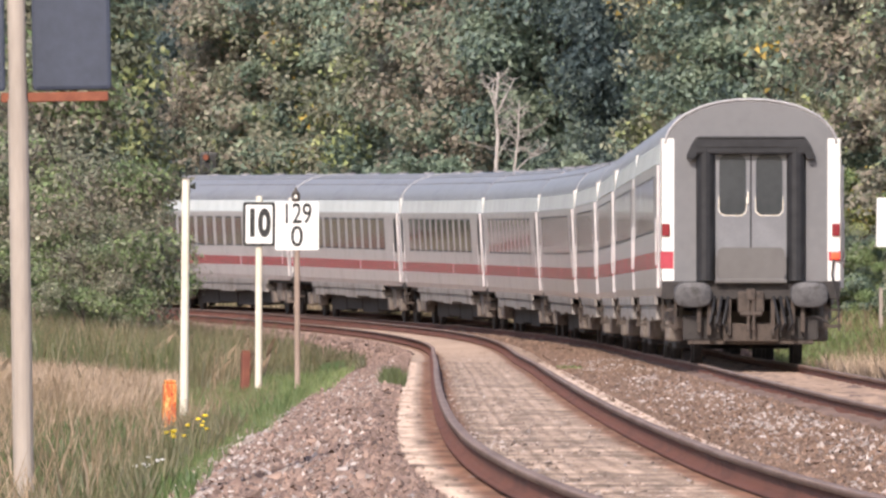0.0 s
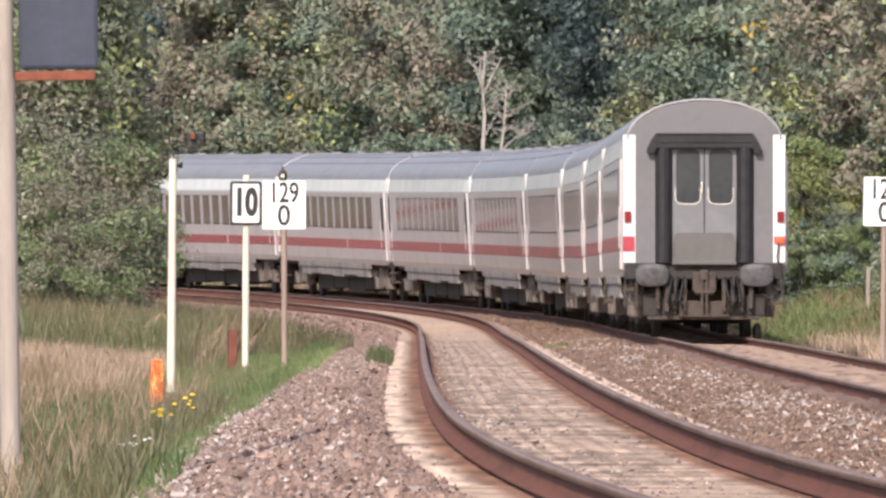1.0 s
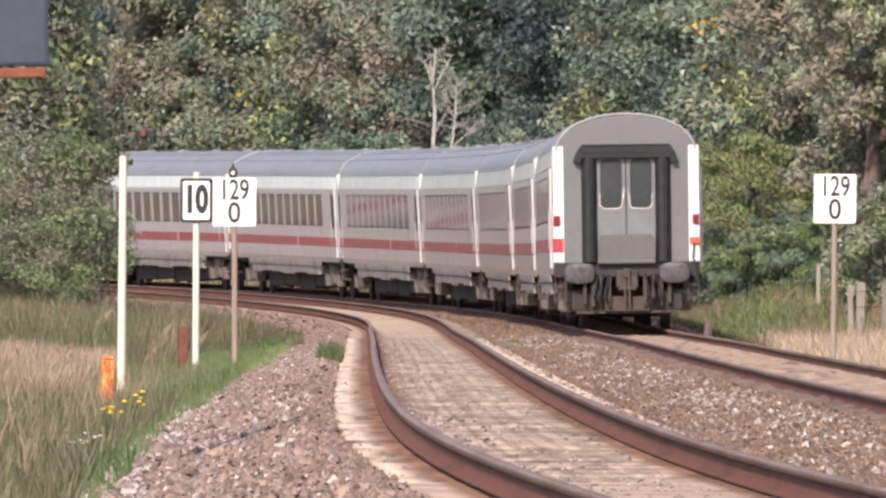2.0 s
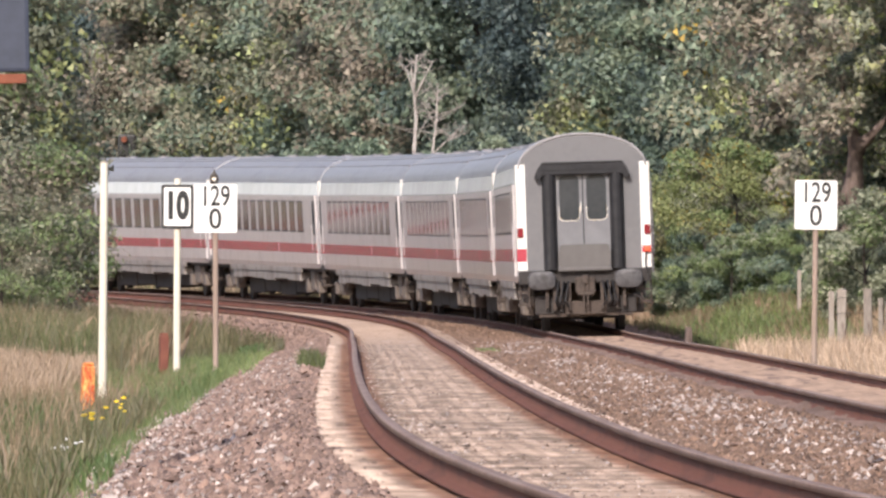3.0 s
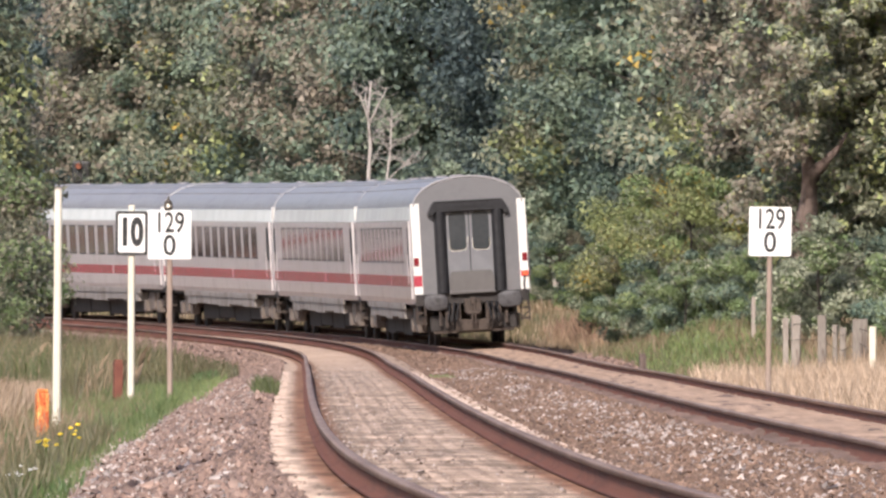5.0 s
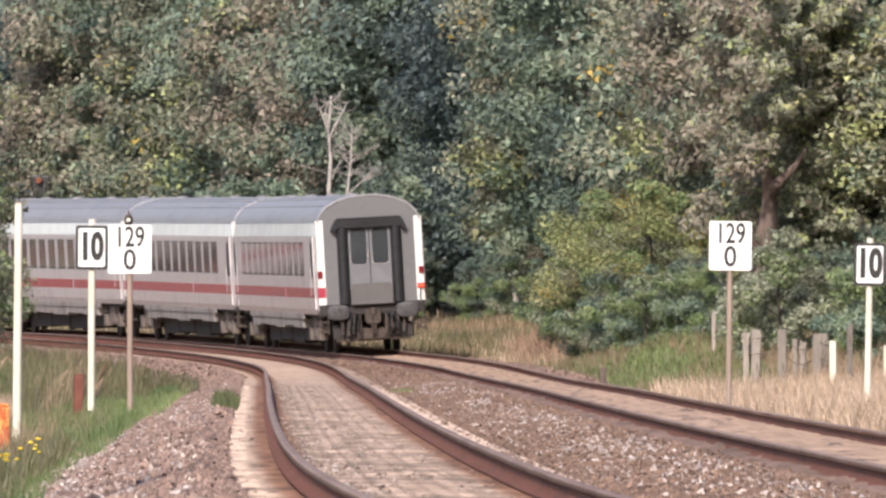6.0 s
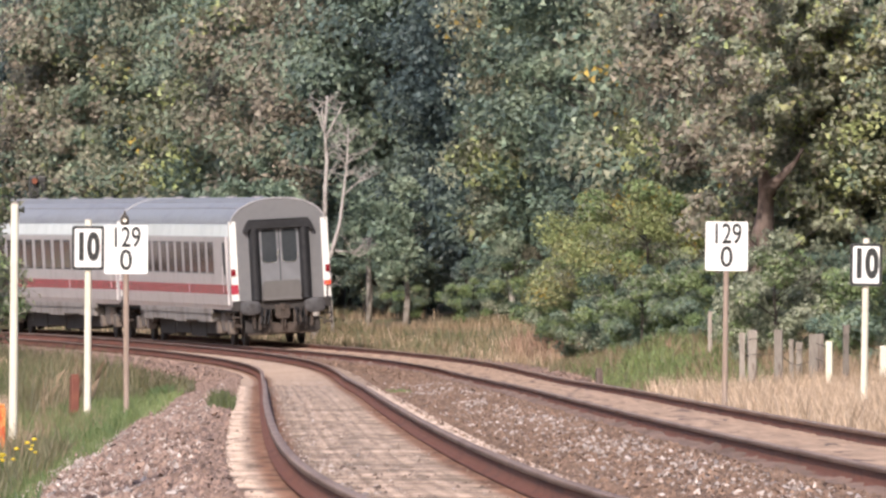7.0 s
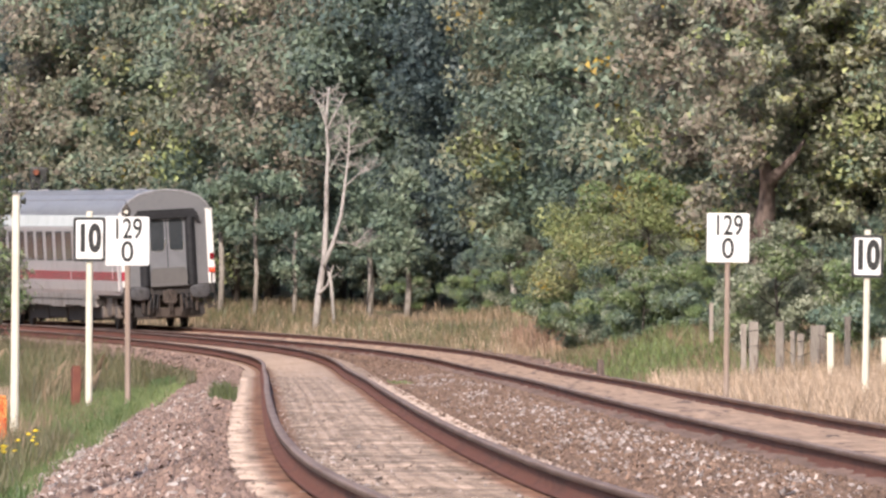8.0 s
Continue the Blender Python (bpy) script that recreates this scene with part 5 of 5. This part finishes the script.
def old_oak():
    """A leaning old oak with one heavy bare limb."""
    random.seed(5)
    root = tagged(new("old_oak"), "old oak with a heavy reddish-brown limb at the wood's edge", "tree")
    bm = bmesh.new()
    trunk = [(1330, 610), (1338, 530), (1344, 470), (1347, 420), (1354, 385), (1358, 350), (1362, 318), (1352, 286), (1340, 250), (1334, 190)]
    pipe(bm, [at(x, y, 338 + 0.06 * (i % 2)) for i, (x, y) in enumerate(trunk)], [0.30, 0.27, 0.22, 0.24, 0.21, 0.19, 0.20, 0.10, 0.06, 0.03], 12)
    for v in bm.verts:
        v.co += Vector((random.gauss(0, 1), random.gauss(0, 1), 0)) * 0.018
    part("trunk", bm, M["bark_oak"], root, "thick gnarled bark-covered trunk", True)
    for pts, r in ((((1362, 322), (1378, 306), (1388, 296), (1404, 278), (1413, 268), (1424, 246)), (0.15, 0.12, 0.09, 0.075, 0.045, 0.02)), (((1349, 440), (1332, 425), (1322, 404), (1318, 380)), (0.10, 0.075, 0.05, 0.02)),
                   (((1495, 560), (1491, 520), (1494, 488), (1499, 470)), (0.17, 0.20, 0.16, 0.06))):
        bm = bmesh.new()
        pipe(bm, [at(x, y, 337.6 - 0.12 * i) for i, (x, y) in enumerate(pts)], r, 9)
        for v in bm.verts:
            v.co += Vector((random.gauss(0, 1), random.gauss(0, 1), random.gauss(0, 1))) * 0.012
        part("limb", bm, M["bark_oak"], root, "", True)
    spots = [(random.uniform(1225, 1600), random.uniform(-40, 470), random.uniform(16, 38)) for _ in range(150)] + [(random.uniform(1395, 1610), random.uniform(20, 360), random.uniform(26, 48)) for _ in range(75)]
    for mat, share in ((M["leaf_brown"], 0.45), (M["leaf_olive"], 0.5), (M["leaf_sage"], 0.35), (M["leaf_yellow"], 0.2)):
        pos = []
        for cx, cy, w in spots:
            if 1338 < cx < 1388 and 290 < cy < 400 or 1378 < cx < 1425 and 245 < cy < 300 or 1465 < cx < 1525 and cy > 430:
                continue
            autumn = 1.5 if (cx < 1350) == (mat is M["leaf_brown"]) else 0.35   # browner on one side of the trunk
            near = -1.4 if cy < 290 and cx < 1400 else 0.8
            for _ in range(int(150 * share * autumn * random.uniform(0.5, 1.5))):
                v = Vector((random.gauss(0, 1), random.gauss(0, 1), random.gauss(0, 0.8))).normalized() * random.random() ** 0.5
                pos.append(at(cx + v.x * w, cy + v.z * w * 0.8, 339 + near + 1.2 * math.sin(cx) + v.y * 1.2)[:])
        pos = np.array(pos)
        v, f = leaf_cards(pos, 0.13 * (0.6 + 0.8 * RNG.random(len(pos))))
        from_arrays("crown", v, f, mat, root)
    return root


old_oak()


def flowers(x8, y8, d, n, spread, mat, label, stem=0.30):
    root = tagged(new("wild_flowers"), label, "flower")
    pos, base = [], []
    for _ in range(n):
        p = at(x8 + random.gauss(0, spread), y8 + random.gauss(0, spread * 0.6), d + random.uniform(-2, 2))
        pos.append(p[:])
    bm = bmesh.new()
    for p in pos:
        rod(bm, (p[0], p[1], p[2] - stem), p, 0.004, 0.003, 4)
    tagged(part("flower_stem", bm, M["grass_green"], root), kind="stuff")
    bm = bmesh.new()
    for p in pos:
        bmesh.ops.create_icosphere(bm, subdivisions=1, radius=random.uniform(0.016, 0.028), matrix=Matrix.Translation(p) @ Matrix.Diagonal((1.2, 1.2, 0.6, 1)))
    tagged(part("blossom", bm, mat, root), kind="stuff")
    return root


random.seed(77)
flowers(4, 796, 150, 9, 9, M["flower_yellow"], "small yellow wild flowers at the foot of the post")
flowers(48, 776, 152, 6, 10, M["flower_yellow"], "few yellow wild flowers in the verge")
flowers(-40, 850, 130, 9, 14, M["sign_white"], "small white umbel flowers in the verge grass")

# dark signal seen over the train's roof
sig = tagged(new("railway_signal"), "dark signal head with a reddish hood before the trees", "signal")
bm = bmesh.new()
p = at(70, 312, 500)
rod(bm, (p.x, p.y, p.z - 4.6), (p.x, p.y, p.z - 0.2), 0.07)
part("mast", bm, M["under_dark"], sig)
bm = bmesh.new()
box(bm, p.x - 0.30, p.x + 0.30, p.y - 0.15, p.y + 0.15, p.z - 0.45, p.z + 0.30, 0.08)
part("signal_head", bm, M["sign_black"], sig)
bm = bmesh.new()
rod(bm, (p.x - 0.1, p.y - 0.35, p.z + 0.12), (p.x - 0.1, p.y - 0.1, p.z + 0.12), 0.09, 0.11, 12)
part("hood", bm, M["plate_rust"], sig, "dull rust-red hood")


# ---- sleepers, last: parts of the tracks ----
sleeper_data = sleeper_mesh()
def lay(root, u, s0, count, data):
    for i in range(count):
        x, y, z, a = (float(v) for v in line(s0 + 0.65 * i, u))
        o = new("sleeper", data)
        o.parent = root
        o.matrix_basis = pose(x, y, z - 0.168, 0, -math.degrees(CANT) * min(1, max(0, (s0 + 0.65 * i - 280) / 80)), math.degrees(a))


lay(near_track, -HALF, 88, 298, sleeper_data)


def lay_rest(root, u, stretches):
    """The farther sleepers, joined."""
    src = np.array([v.co for v in sleeper_data.vertices])
    faces = np.array([q.vertices for q in sleeper_data.polygons])
    ss = np.concatenate([np.arange(a, b, 0.65) for a, b in stretches])
    x, y, z, a = line(ss, np.full_like(ss, u))
    c, n = np.cos(a)[:, None], np.sin(a)[:, None]
    v = np.stack([src[:, 0] * c - src[:, 1] * n + x[:, None], src[:, 0] * n + src[:, 1] * c + y[:, None], src[:, 2] + (z - 0.168)[:, None] + src[:, 0] * (CANT * np.clip((ss - 280) / 80, 0, 1))[:, None]], -1)
    f = (faces[None] + len(src) * np.arange(len(ss))[:, None, None]).reshape(-1, faces.shape[1])
    ob = from_arrays("farther_sleepers", v.reshape(-1, 3), f, M["sleeper_far"], root)
    across = ob.data.attributes.new("across", "FLOAT", "POINT")
    across.data.foreach_set("value", np.tile(src[:, 0], len(ss)).astype(np.float32))
    tagged(ob, kind="stuff")


lay_rest(near_track, -HALF, ((36, 87.6), (281.7, 560)))


motions()
